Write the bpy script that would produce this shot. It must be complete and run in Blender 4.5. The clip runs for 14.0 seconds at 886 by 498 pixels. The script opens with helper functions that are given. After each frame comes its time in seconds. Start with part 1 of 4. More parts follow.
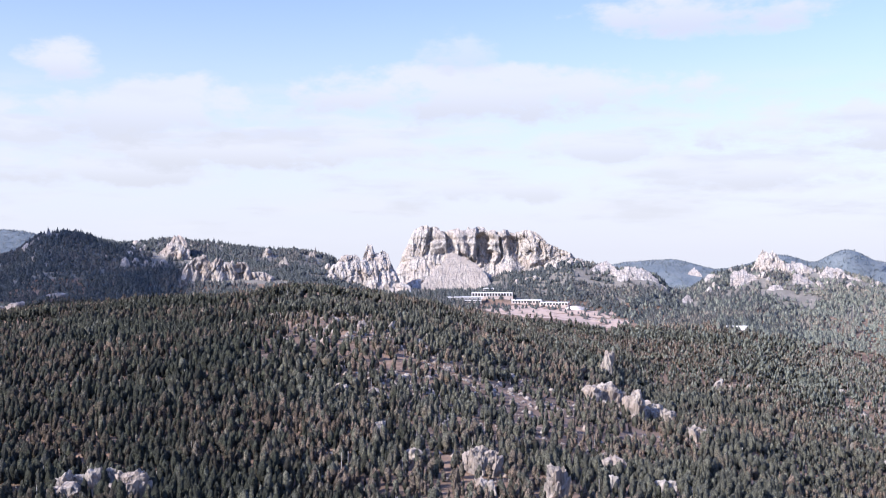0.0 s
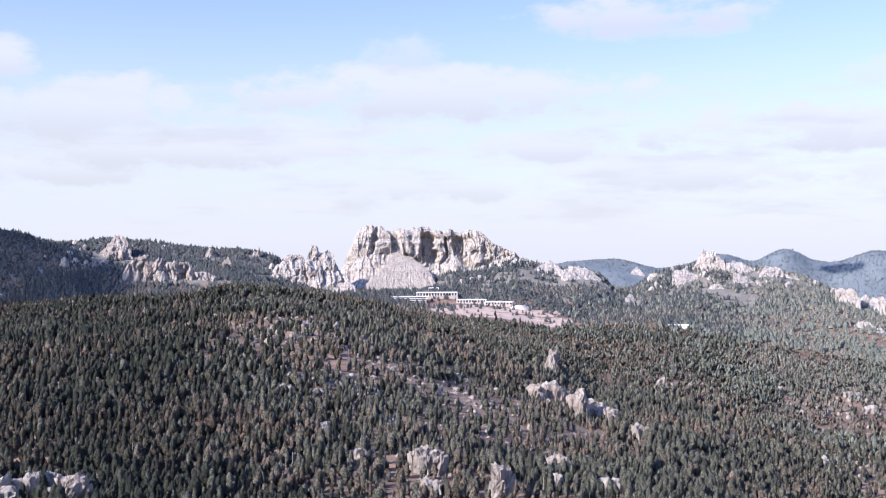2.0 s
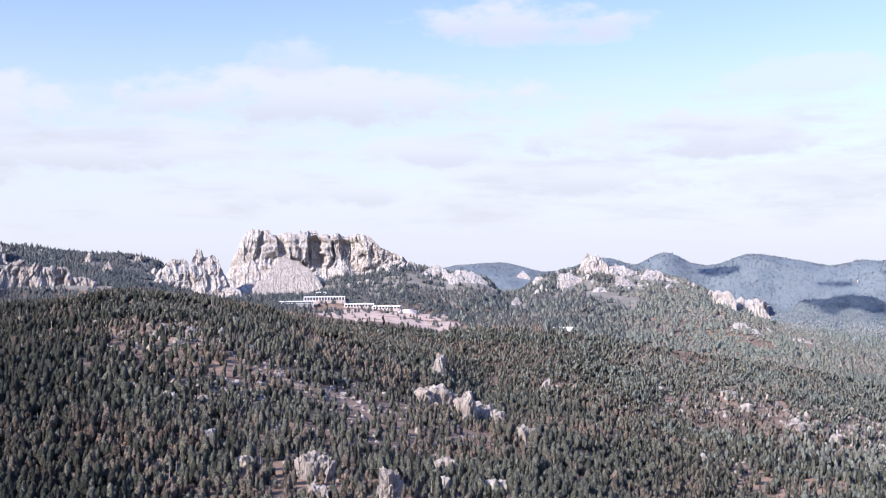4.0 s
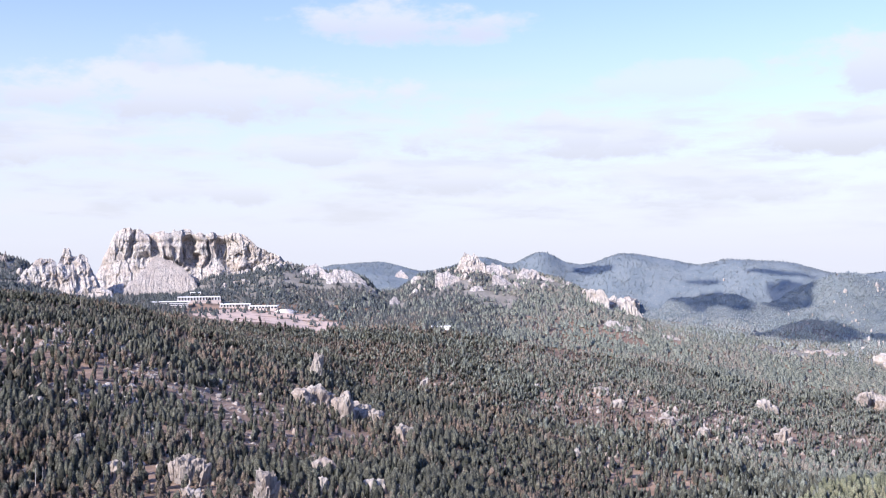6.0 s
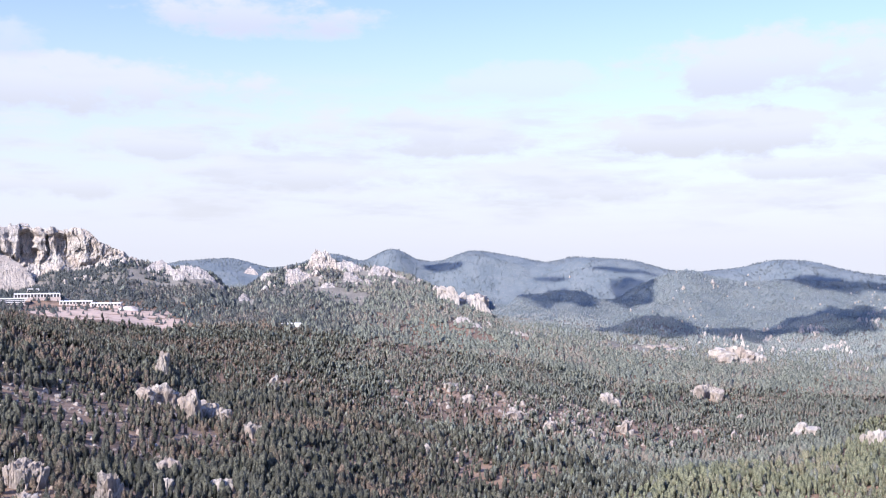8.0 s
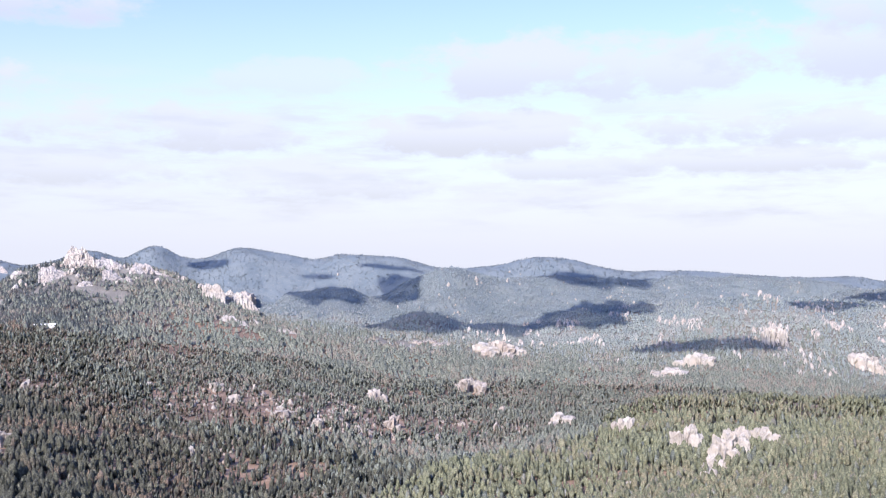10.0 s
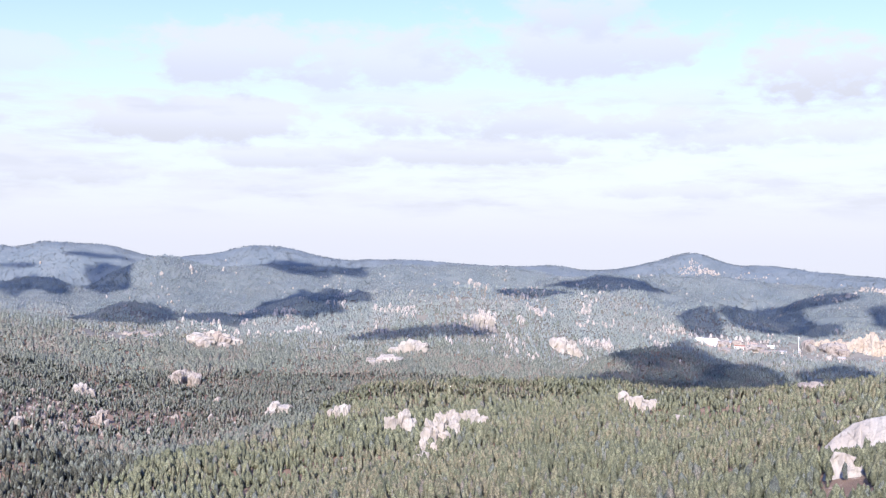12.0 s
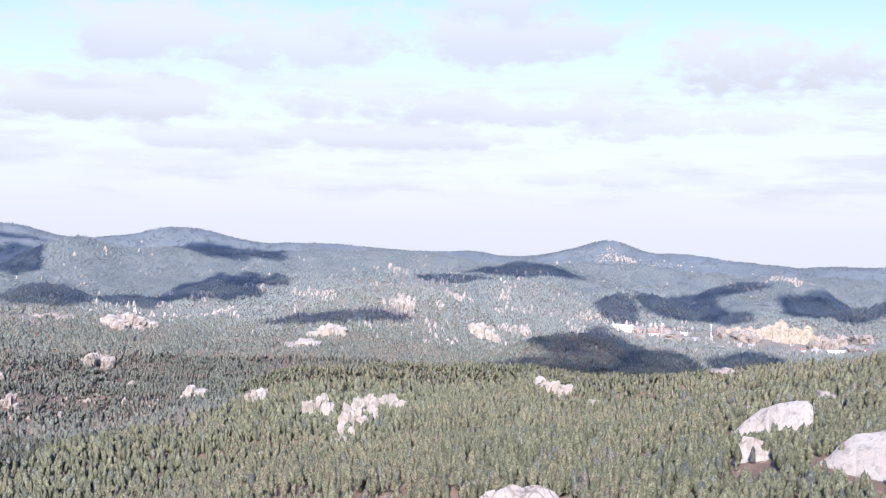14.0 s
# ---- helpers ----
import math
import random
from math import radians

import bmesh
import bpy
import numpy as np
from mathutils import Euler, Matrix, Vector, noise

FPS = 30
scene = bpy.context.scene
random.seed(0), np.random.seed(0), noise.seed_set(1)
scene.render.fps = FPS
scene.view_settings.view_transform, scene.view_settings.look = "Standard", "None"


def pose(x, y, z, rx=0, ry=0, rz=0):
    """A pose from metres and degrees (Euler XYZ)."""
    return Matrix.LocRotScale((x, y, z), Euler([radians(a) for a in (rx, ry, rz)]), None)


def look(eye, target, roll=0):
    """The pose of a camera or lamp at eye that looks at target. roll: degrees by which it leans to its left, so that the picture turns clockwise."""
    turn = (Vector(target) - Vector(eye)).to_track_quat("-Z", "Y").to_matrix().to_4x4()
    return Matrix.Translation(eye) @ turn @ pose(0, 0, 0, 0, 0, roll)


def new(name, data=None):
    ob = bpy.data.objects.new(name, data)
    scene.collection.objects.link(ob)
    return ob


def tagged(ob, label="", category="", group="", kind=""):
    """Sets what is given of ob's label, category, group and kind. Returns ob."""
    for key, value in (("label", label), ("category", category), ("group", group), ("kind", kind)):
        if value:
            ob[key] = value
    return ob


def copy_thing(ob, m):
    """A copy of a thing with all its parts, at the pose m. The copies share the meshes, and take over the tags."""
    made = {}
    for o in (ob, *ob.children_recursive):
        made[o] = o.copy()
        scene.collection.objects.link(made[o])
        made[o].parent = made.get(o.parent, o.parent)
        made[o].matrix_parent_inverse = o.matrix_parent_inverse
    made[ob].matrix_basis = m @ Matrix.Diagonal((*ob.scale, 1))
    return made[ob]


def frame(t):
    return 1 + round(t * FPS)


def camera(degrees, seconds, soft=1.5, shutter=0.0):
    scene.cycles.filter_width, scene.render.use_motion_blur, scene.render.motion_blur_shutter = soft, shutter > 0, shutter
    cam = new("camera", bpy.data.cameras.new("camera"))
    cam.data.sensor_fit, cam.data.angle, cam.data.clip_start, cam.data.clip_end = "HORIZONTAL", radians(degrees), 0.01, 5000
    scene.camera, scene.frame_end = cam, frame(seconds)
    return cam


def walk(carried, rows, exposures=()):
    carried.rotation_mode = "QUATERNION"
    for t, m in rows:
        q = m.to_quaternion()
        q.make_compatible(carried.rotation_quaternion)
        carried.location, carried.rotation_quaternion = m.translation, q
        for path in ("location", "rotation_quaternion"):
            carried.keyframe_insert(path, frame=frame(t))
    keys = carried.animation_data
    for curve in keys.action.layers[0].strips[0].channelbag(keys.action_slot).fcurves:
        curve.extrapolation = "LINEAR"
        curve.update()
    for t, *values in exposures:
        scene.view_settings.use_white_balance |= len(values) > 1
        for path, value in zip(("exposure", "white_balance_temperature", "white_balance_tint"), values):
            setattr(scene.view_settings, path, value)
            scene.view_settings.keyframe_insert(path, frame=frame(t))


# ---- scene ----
# A drone hovers high over pine hills and turns from a carved granite mountain to a valley town.
EYE = Vector((0.0, 0.0, 400.0))
cam = camera(44.32, 14.0, soft=1.15)


def heading(turn, tilt, roll):
    """The pose of the hovering camera: degrees clockwise from +y, degrees up, degrees of lean."""
    return Matrix.Translation(EYE) @ pose(0, 0, 0, 90 + tilt, 0, -turn) @ pose(0, 0, 0, 0, 0, roll)


PATH = [
    (0.0, 0.000, 0.204, -0.225),
    (0.5, 0.387, 0.159, -0.177),
    (1.0, 0.837, 0.132, -0.208),
    (1.5, 1.675, 0.149, -0.222),
    (2.0, 2.899, 0.174, -0.268),
    (2.5, 4.450, 0.233, -0.311),
    (3.0, 5.949, 0.293, -0.332),
    (5.5, 13.449, 0.318, -0.387),
    (6.0, 15.222, 0.278, -0.376),
    (6.5, 17.063, 0.216, -0.381),
    (7.0, 18.985, 0.161, -0.277),
    (9.5, 31.324, -0.025, 0.015),
    (10.0, 35.202, -0.069, 0.020),
    (10.5, 39.732, -0.128, 0.123),
    (11.0, 44.288, -0.171, 0.277),
    (11.5, 48.857, -0.201, 0.256),
    (11.6, 49.700, -0.210, 0.280),
    (11.7, 50.010, -0.260, 0.330),
    (11.8, 50.005, -0.350, 0.380),
    (12.0, 49.996, -0.604, 0.468),
    (12.2, 49.985, -1.080, 0.570),
    (12.5, 49.954, -1.301, 0.726),
    (13.0, 50.361, -1.349, 1.000),
    (13.5, 52.208, -1.348, 1.155),
    (14.0, 54.200, -1.340, 1.304),
]
walk(cam, [(t, heading(a, b, c)) for t, a, b, c in PATH], exposures=((0.0, 1.25, 5500, 18), (14.0, 1.25, 5500, 18)))

# ---- sun, sky and clouds ----
SUN_TURN, SUN_HIGH = -118.0, 33.0
SUN_WAY = Vector((math.sin(radians(SUN_TURN)) * math.cos(radians(SUN_HIGH)),
                  math.cos(radians(SUN_TURN)) * math.cos(radians(SUN_HIGH)), math.sin(radians(SUN_HIGH))))
sun_data = bpy.data.lights.new("sun", "SUN")
sun_data.energy, sun_data.angle, sun_data.color = 5.0, radians(0.53), (1.0, 0.893, 0.705)
sun = new("sun", sun_data)
sun.matrix_world = look(EYE + SUN_WAY * 900, EYE)


class Tree:
    """Short hand for writing node trees."""

    def __init__(self, tree):
        self.tree = tree

    def node(self, kind):
        return self.tree.nodes.new(kind)

    def link(self, value, socket):
        if isinstance(value, bpy.types.NodeSocket):
            self.tree.links.new(value, socket)
        else:
            socket.default_value = value

    def math(self, op, a, b=0.0, c=0.0, clamp=False):
        made = self.node("ShaderNodeMath")
        made.operation, made.use_clamp = op, clamp
        for value, socket in zip((a, b, c), made.inputs):
            self.link(value, socket)
        return made.outputs[0]

    def noise(self, vector, scale, detail=4.0, rough=0.55, stretch=None):
        if stretch:
            mapping = self.node("ShaderNodeMapping")
            self.link(vector, mapping.inputs[0])
            mapping.inputs[3].default_value = stretch
            vector = mapping.outputs[0]
        made = self.node("ShaderNodeTexNoise")
        self.link(vector, made.inputs["Vector"])
        made.inputs["Scale"].default_value, made.inputs["Detail"].default_value = scale, detail
        made.inputs["Roughness"].default_value = rough
        return made.outputs[0]

    def ramp(self, value, *stops):
        made = self.node("ShaderNodeValToRGB")
        self.link(value, made.inputs[0])
        line = made.color_ramp
        while len(line.elements) < len(stops):
            line.elements.new(0.5)
        for element, (place, colour) in zip(line.elements, stops):
            element.position, element.color = place, (*colour, 1)
        return made.outputs[0]

    def mix(self, factor, a, b, blend="MIX"):
        made = self.node("ShaderNodeMix")
        made.data_type, made.blend_type = "RGBA", blend
        self.link(factor, made.inputs[0])
        for value, socket in ((a, made.inputs[6]), (b, made.inputs[7])):
            self.link((*value, 1) if isinstance(value, tuple) and len(value) == 3 else value, socket)
        return made.outputs[2]

    def smooth(self, value, low, high, out_low=0.0, out_high=1.0):
        made = self.node("ShaderNodeMapRange")
        made.interpolation_type = "SMOOTHSTEP"
        for given, socket in zip((value, low, high, out_low, out_high), made.inputs):
            self.link(given, socket)
        return made.outputs[0]


# clouds that hang over the horizon: bearing, height, half width, half height (degrees), thickness
CLOUDS = [
    (-19.3, 9.3, 1.7, 1.1, 0.85), (-15.5, 7.1, 6.0, 1.6, 0.8), (-23.0, 6.6, 4.0, 1.3, 0.8), (-9.0, 5.2, 9.0, 1.2, 0.85), (-17.0, 4.2, 6.0, 0.9, 0.8),
    (2.8, 8.1, 9.5, 1.6, 0.85), (1.1, 10.5, 2.0, 1.1, 0.5), (13.1, 12.1, 5.0, 1.3, 0.8), (8.0, 5.4, 4.5, 0.9, 0.8), (18.6, 6.1, 6.5, 1.3, 0.85),
    (16.4, 3.9, 7.0, 0.9, 0.8), (3.5, 3.3, 6.0, 0.8, 0.75), (27.0, 8.6, 3.6, 1.0, 0.5),
]
CLOUDS += [
    (39.5, 9.2, 5.5, 1.8, 0.85), (46.0, 9.0, 6.5, 1.7, 0.8), (56.0, 9.9, 7.5, 2.0, 0.85), (57.0, 11.6, 4.0, 1.6, 0.7), (71.5, 8.5, 6.2, 2.1, 0.95),
    (23.0, 5.8, 5.5, 1.1, 0.85), (37.0, 5.8, 8.5, 1.2, 0.9), (50.0, 6.2, 6.5, 1.1, 0.85), (58.5, 5.9, 6.0, 1.1, 0.85), (31.5, 3.1, 8.0, 0.8, 0.8),
    (52.0, 4.4, 8.0, 0.8, 0.85), (43.0, 4.1, 6.0, 0.7, 0.8), (67.0, 5.2, 7.5, 0.9, 0.8), (63.0, 2.4, 6.0, 0.5, 0.7), (84.0, 7.0, 8.0, 3.0, 0.7), (-34.0, 8.0, 8.0, 3.5, 0.7),
]

world = bpy.data.worlds.new("sky")
scene.world = world
world.use_nodes = True
w = Tree(world.node_tree)
world.node_tree.nodes.clear()
sky = w.node("ShaderNodeTexSky")
sky.sky_type, sky.sun_disc = "NISHITA", False
sky.sun_elevation, sky.sun_rotation = radians(SUN_HIGH), radians(SUN_TURN)
sky.altitude, sky.air_density, sky.dust_density, sky.ozone_density = 1500.0, 1.0, 1.2, 1.5
way = w.node("ShaderNodeTexCoord").outputs["Generated"]
split = w.node("ShaderNodeSeparateXYZ")
w.link(way, split.inputs[0])
bearing = w.math("MULTIPLY", w.math("ARCTAN2", split.outputs[0], split.outputs[1]), 57.2958)
height = w.math("MULTIPLY", w.math("ARCSINE", split.outputs[2]), 57.2958)
shift_a = w.math("SUBTRACT", w.noise(way, 9.0, 5.0, 0.6, (1, 1, 2.4)), 0.5)
shift_b = w.math("SUBTRACT", w.noise(way, 31.0, 4.0, 0.6, (1, 1, 2.0)), 0.5)
warp = w.math("ADD", w.math("MULTIPLY", shift_a, 5.6), w.math("MULTIPLY", shift_b, 3.0))
cover, under = 0.0, 0.0
for turn, high, wide, tall, thick in CLOUDS:
    u = w.math("DIVIDE", w.math("SUBTRACT", bearing, turn), wide)
    v = w.math("DIVIDE", w.math("SUBTRACT", height, high), tall)
    flat = w.math("MULTIPLY", w.math("LESS_THAN", v, 0.0), 0.5)
    near = w.math("ADD", w.math("MULTIPLY", u, u), w.math("MULTIPLY", w.math("MULTIPLY", v, v), w.math("ADD", flat, 1.0)))
    puff = w.smooth(w.math("ADD", near, warp), 1.7, 0.15, 0.0, thick)
    cover = puff if cover == 0.0 else w.math("MAXIMUM", cover, puff)
    shade = w.math("MULTIPLY", puff, w.smooth(v, 0.5, -0.75))
    under = shade if under == 0.0 else w.math("MAXIMUM", under, shade)
streaks = w.smooth(w.noise(way, 7.0, 6.0, 0.6, (1, 1, 6.0)), 0.40, 0.62)
banks = w.math("MULTIPLY", w.math("MULTIPLY", w.smooth(height, 10.0, 6.0), w.smooth(height, 0.0, 2.0)), w.math("MULTIPLY", streaks, 0.8))
overhead = w.math("MULTIPLY", w.smooth(height, 15.0, 24.0), w.smooth(w.noise(way, 3.2, 6.0, 0.55), 0.44, 0.60, 0.0, 0.06))
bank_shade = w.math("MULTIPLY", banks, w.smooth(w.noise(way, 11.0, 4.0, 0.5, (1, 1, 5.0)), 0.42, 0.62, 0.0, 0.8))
under = w.math("MAXIMUM", under, bank_shade)
cover = w.math("MAXIMUM", w.math("MAXIMUM", cover, banks), overhead)
pale = w.math("MULTIPLY", w.smooth(height, 15.0, -1.0, 0.10, 0.95), w.smooth(height, 16.0, 32.0, 1.0, 0.0))
blue = w.mix(pale, w.mix(1.0, w.mix(1.0, sky.outputs[0], w.mix(w.smooth(height, 16.0, 40.0), (0.153, 0.1365, 0.144), (0.128, 0.140, 0.170)), "MULTIPLY"), w.smooth(height, 16.0, 45.0, 1.0, 2.3), "MULTIPLY"), (0.554, 0.536, 0.500))
lit = w.mix(w.math("MULTIPLY", under, 0.75), (0.598, 0.575, 0.521), (0.470, 0.450, 0.402))
back = w.node("ShaderNodeBackground")
w.link(w.mix(cover, blue, lit), back.inputs[0])
back.inputs[1].default_value = 0.65
w.link(back.outputs[0], w.node("ShaderNodeOutputWorld").inputs[0])


# ---- materials ----
def material(name):
    made = bpy.data.materials.new(name)
    made.use_nodes = True
    made.node_tree.nodes.clear()
    t = Tree(made.node_tree)
    shader = t.node("ShaderNodeBsdfPrincipled")
    t.link(shader.outputs[0], t.node("ShaderNodeOutputMaterial").inputs[0])
    place = t.node("ShaderNodeNewGeometry")
    return made, t, shader, place


def bump(t, shader, height_value, strength, distance):
    made = t.node("ShaderNodeBump")
    made.inputs["Strength"].default_value, made.inputs["Distance"].default_value = strength, distance
    t.link(height_value, made.inputs["Height"])
    t.link(made.outputs[0], shader.inputs["Normal"])


def granite(name, light, dark, warm, joint):
    """Weathered granite: broad stains, grain, and upright dark streaks."""
    made, t, shader, place = material(name)
    p = place.outputs["Position"]
    broad = t.noise(p, 0.035, 5.0, 0.6)
    grain = t.noise(p, 0.45, 6.0, 0.7)
    streak = t.noise(p, 0.16, 5.0, 0.65, (1, 1, 0.16))
    base = t.mix(t.smooth(broad, 0.35, 0.65), light, warm)
    base = t.mix(t.smooth(streak, 0.50, 0.68, 0.0, 0.8), base, dark)
    base = t.mix(t.smooth(grain, 0.52, 0.72, 0.0, 0.55), base, dark)
    t.link(base, shader.inputs["Base Color"])
    shader.inputs["Roughness"].default_value = 0.9
    joints = t.node("ShaderNodeTexVoronoi")
    joints.feature = "DISTANCE_TO_EDGE"
    bent = t.node("ShaderNodeMapping")
    bent.inputs[3].default_value = (1, 1, 0.45)
    t.link(t.mix(0.04, p, t.noise(p, 0.3, 3.0), "LINEAR_LIGHT"), bent.inputs[0])
    t.link(bent.outputs[0], joints.inputs["Vector"])
    joints.inputs["Scale"].default_value = 0.12
    crack = t.smooth(joints.outputs["Distance"], 0.0, 0.07)
    base = t.mix(t.math("MULTIPLY", t.math("SUBTRACT", 1.0, crack), joint), base, tuple(c * 0.55 for c in dark))
    t.link(base, shader.inputs["Base Color"])
    relief = t.math("ADD", t.math("ADD", t.math("MULTIPLY", streak, 1.6), grain), t.math("MULTIPLY", crack, joint))
    bump(t, shader, relief, 0.9, 1.6)
    return made


def foliage(name, low, high, dry, mottle=0.8):
    """Pine needles: each spray and each stand of its own green, with shaded gaps painted in as dark mottling."""
    made, t, shader, place = material(name)
    p = place.outputs["Position"]
    stand = t.smooth(t.noise(p, 0.13, 2.0), 0.3, 0.7)
    each = t.math("ADD", t.math("MULTIPLY", place.outputs["Random Per Island"], 0.55), t.math("MULTIPLY", stand, 0.45))
    base = t.mix(each, low, high)
    rusty = t.math("MULTIPLY", t.smooth(t.noise(p, 0.007, 3.0), 0.42, 0.60, 0.0, 0.75), t.smooth(t.noise(p, 0.09, 2.0), 0.45, 0.55))
    base = t.mix(rusty, base, dry)
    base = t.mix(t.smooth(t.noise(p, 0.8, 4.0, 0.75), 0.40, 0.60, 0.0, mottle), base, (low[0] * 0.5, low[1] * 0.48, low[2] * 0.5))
    t.link(base, shader.inputs["Base Color"])
    shader.inputs["Roughness"].default_value = 0.85
    shader.inputs["Specular IOR Level"].default_value = 0.15
    bump(t, shader, t.noise(p, 0.7, 4.0, 0.75), 1.0, 3.0)
    return made


def soil(name, litter, grass, stone):
    """Forest floor: needle litter, dry grass and pale broken granite."""
    made, t, shader, place = material(name)
    p = place.outputs["Position"]
    base = t.mix(t.smooth(t.noise(p, 0.012, 5.0, 0.6), 0.4, 0.62), litter, grass)
    base = t.mix(t.smooth(t.noise(p, 0.11, 5.0, 0.7), 0.56, 0.68, 0.0, 0.8), base, stone)
    base = t.mix(t.smooth(t.noise(p, 0.9, 4.0, 0.7), 0.45, 0.75, 0.0, 0.4), base, litter)
    t.link(base, shader.inputs["Base Color"])
    shader.inputs["Roughness"].default_value = 0.95
    bump(t, shader, t.noise(p, 0.25, 6.0, 0.7), 0.8, 1.5)
    return made


def plain(name, colour, rough=0.7, vary=0.12, scale=0.3, metal=0.0):
    made, t, shader, place = material(name)
    p = place.outputs["Position"]
    dull = tuple(c * (1 - 2.2 * vary) for c in colour)
    base = t.mix(t.smooth(t.noise(p, scale, 5.0, 0.65), 0.35, 0.75), colour, dull)
    t.link(base, shader.inputs["Base Color"])
    shader.inputs["Roughness"].default_value, shader.inputs["Metallic"].default_value = rough, metal
    bump(t, shader, t.noise(p, scale * 6, 3.0), 0.2, 0.1)
    return made


GRANITE = granite("pale_granite", (0.300, 0.264, 0.230), (0.070, 0.062, 0.057), (0.262, 0.210, 0.172), 0.3)
GRANITE_WHITE = granite("bright_granite", (0.375, 0.338, 0.302), (0.098, 0.088, 0.083), (0.345, 0.288, 0.242), 0.5)
GRANITE_PINK = granite("pink_granite", (0.340, 0.302, 0.264), (0.130, 0.112, 0.100), (0.310, 0.256, 0.214), 0.4)
GRANITE_CREAM = granite("cream_granite", (0.335, 0.300, 0.258), (0.185, 0.160, 0.136), (0.310, 0.264, 0.220), 0.08)
GRANITE_TAN = granite("tan_granite", (0.360, 0.298, 0.222), (0.170, 0.138, 0.106), (0.330, 0.252, 0.178), 0.3)
SCREE = granite("blasted_granite", (0.315, 0.272, 0.232), (0.150, 0.130, 0.115), (0.255, 0.212, 0.180), 0.3)
SOIL = soil("forest_floor", (0.110, 0.068, 0.044), (0.205, 0.128, 0.082), (0.29, 0.22, 0.165))
# the next three floors grey and blue with distance: haze in their base colour
SOIL_HAZE_MID = soil("valley_haze_tinted_floor", (0.120, 0.104, 0.086), (0.165, 0.146, 0.118), (0.25, 0.212, 0.178))
SOIL_HAZE_FAR = soil("far_haze_tinted_floor", (0.088, 0.102, 0.102), (0.120, 0.130, 0.122), (0.21, 0.195, 0.176))
SOIL_HAZE_BLUE = soil("horizon_haze_tinted_floor", (0.092, 0.109, 0.120), (0.114, 0.128, 0.134), (0.180, 0.175, 0.167))
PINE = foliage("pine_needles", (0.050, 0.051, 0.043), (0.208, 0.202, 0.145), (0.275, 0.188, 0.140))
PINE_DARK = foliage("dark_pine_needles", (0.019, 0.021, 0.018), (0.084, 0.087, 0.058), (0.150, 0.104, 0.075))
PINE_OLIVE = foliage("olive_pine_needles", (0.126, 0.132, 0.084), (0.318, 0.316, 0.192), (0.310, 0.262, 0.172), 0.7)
# haze painted into the needles: paler, bluer, less mottled with distance
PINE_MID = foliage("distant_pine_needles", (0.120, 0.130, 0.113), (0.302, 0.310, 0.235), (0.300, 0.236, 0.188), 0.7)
PINE_HAZE = foliage("haze_tinted_needles", (0.165, 0.188, 0.180), (0.290, 0.304, 0.262), (0.29, 0.27, 0.24), 0.4)
PINE_HAZE_FAR = foliage("far_haze_tinted_needles", (0.140, 0.168, 0.178), (0.215, 0.232, 0.226), (0.225, 0.228, 0.218), 0.25)
PINE_HAZE_BLUE = foliage("horizon_haze_tinted_needles", (0.098, 0.117, 0.130), (0.148, 0.163, 0.166), (0.155, 0.162, 0.162), 0.15)
# darker and bluer: cloud shade and haze painted into the ridge pines
PINE_SHADE_HAZE = foliage("ridge_shade_tinted_needles", (0.040, 0.047, 0.050), (0.140, 0.148, 0.138), (0.165, 0.142, 0.125), 0.7)
BARK = plain("pine_bark", (0.16, 0.10, 0.07), 0.9, 0.25, 2.0)


# ---- the ground ----
def lattice(x, y, seed):
    """Smooth value noise from -1 to 1 on arrays."""
    xi, yi = np.floor(x).astype(np.int64), np.floor(y).astype(np.int64)
    fx, fy = x - xi, y - yi
    fx, fy = fx * fx * (3 - 2 * fx), fy * fy * (3 - 2 * fy)

    def corner(a, b):
        n = (a * 374761393 + b * 668265263 + seed * 144665) & 0xFFFFFFFF
        n = ((n ^ (n >> 13)) * 1274126177) & 0xFFFFFFFF
        return ((n ^ (n >> 16)) & 0xFFFF) / 32767.5 - 1

    low = corner(xi, yi) * (1 - fx) + corner(xi + 1, yi) * fx
    high = corner(xi, yi + 1) * (1 - fx) + corner(xi + 1, yi + 1) * fx
    return low * (1 - fy) + high * fy


def rough(x, y, size, octaves, seed, gain=0.5):
    total, weight = 0.0, 1.0
    for k in range(octaves):
        total = total + weight * lattice(x / size + 17.3 * k, y / size - 9.1 * k, seed + k)
        size, weight = size / 2.1, weight * gain
    return total


# broad lie of the land below the eye: bearings down, distances across
TURNS = np.array((-110, -25, -5, 12, 25, 35, 48, 60, 74, 160, 250), float)
AWAY = np.array((0, 650, 1000, 1500, 2000, 2600, 3300, 4200, 5200), float)
LAND = np.array((
    (-150, -170, -190, -200, -210, -220, -230, -215, -200),
    (-150, -152, -118, -90, -115, -95, -70, -60, -40),
    (-150, -150, -118, -66, -105, -100, -105, -105, -100),
    (-150, -160, -184, -190, -158, -118, -125, -140, -125),
    (-150, -192, -236, -228, -204, -168, -225, -260, -150),
    (-150, -190, -240, -274, -264, -228, -265, -300, -170),
    (-150, -175, -215, -222, -266, -265, -285, -305, -180),
    (-150, -165, -192, -220, -280, -305, -315, -330, -180),
    (-150, -130, -137, -190, -265, -305, -312, -330, -190),
    (-150, -170, -190, -200, -210, -220, -230, -215, -200),
    (-150, -170, -190, -200, -210, -220, -230, -215, -200)), float)

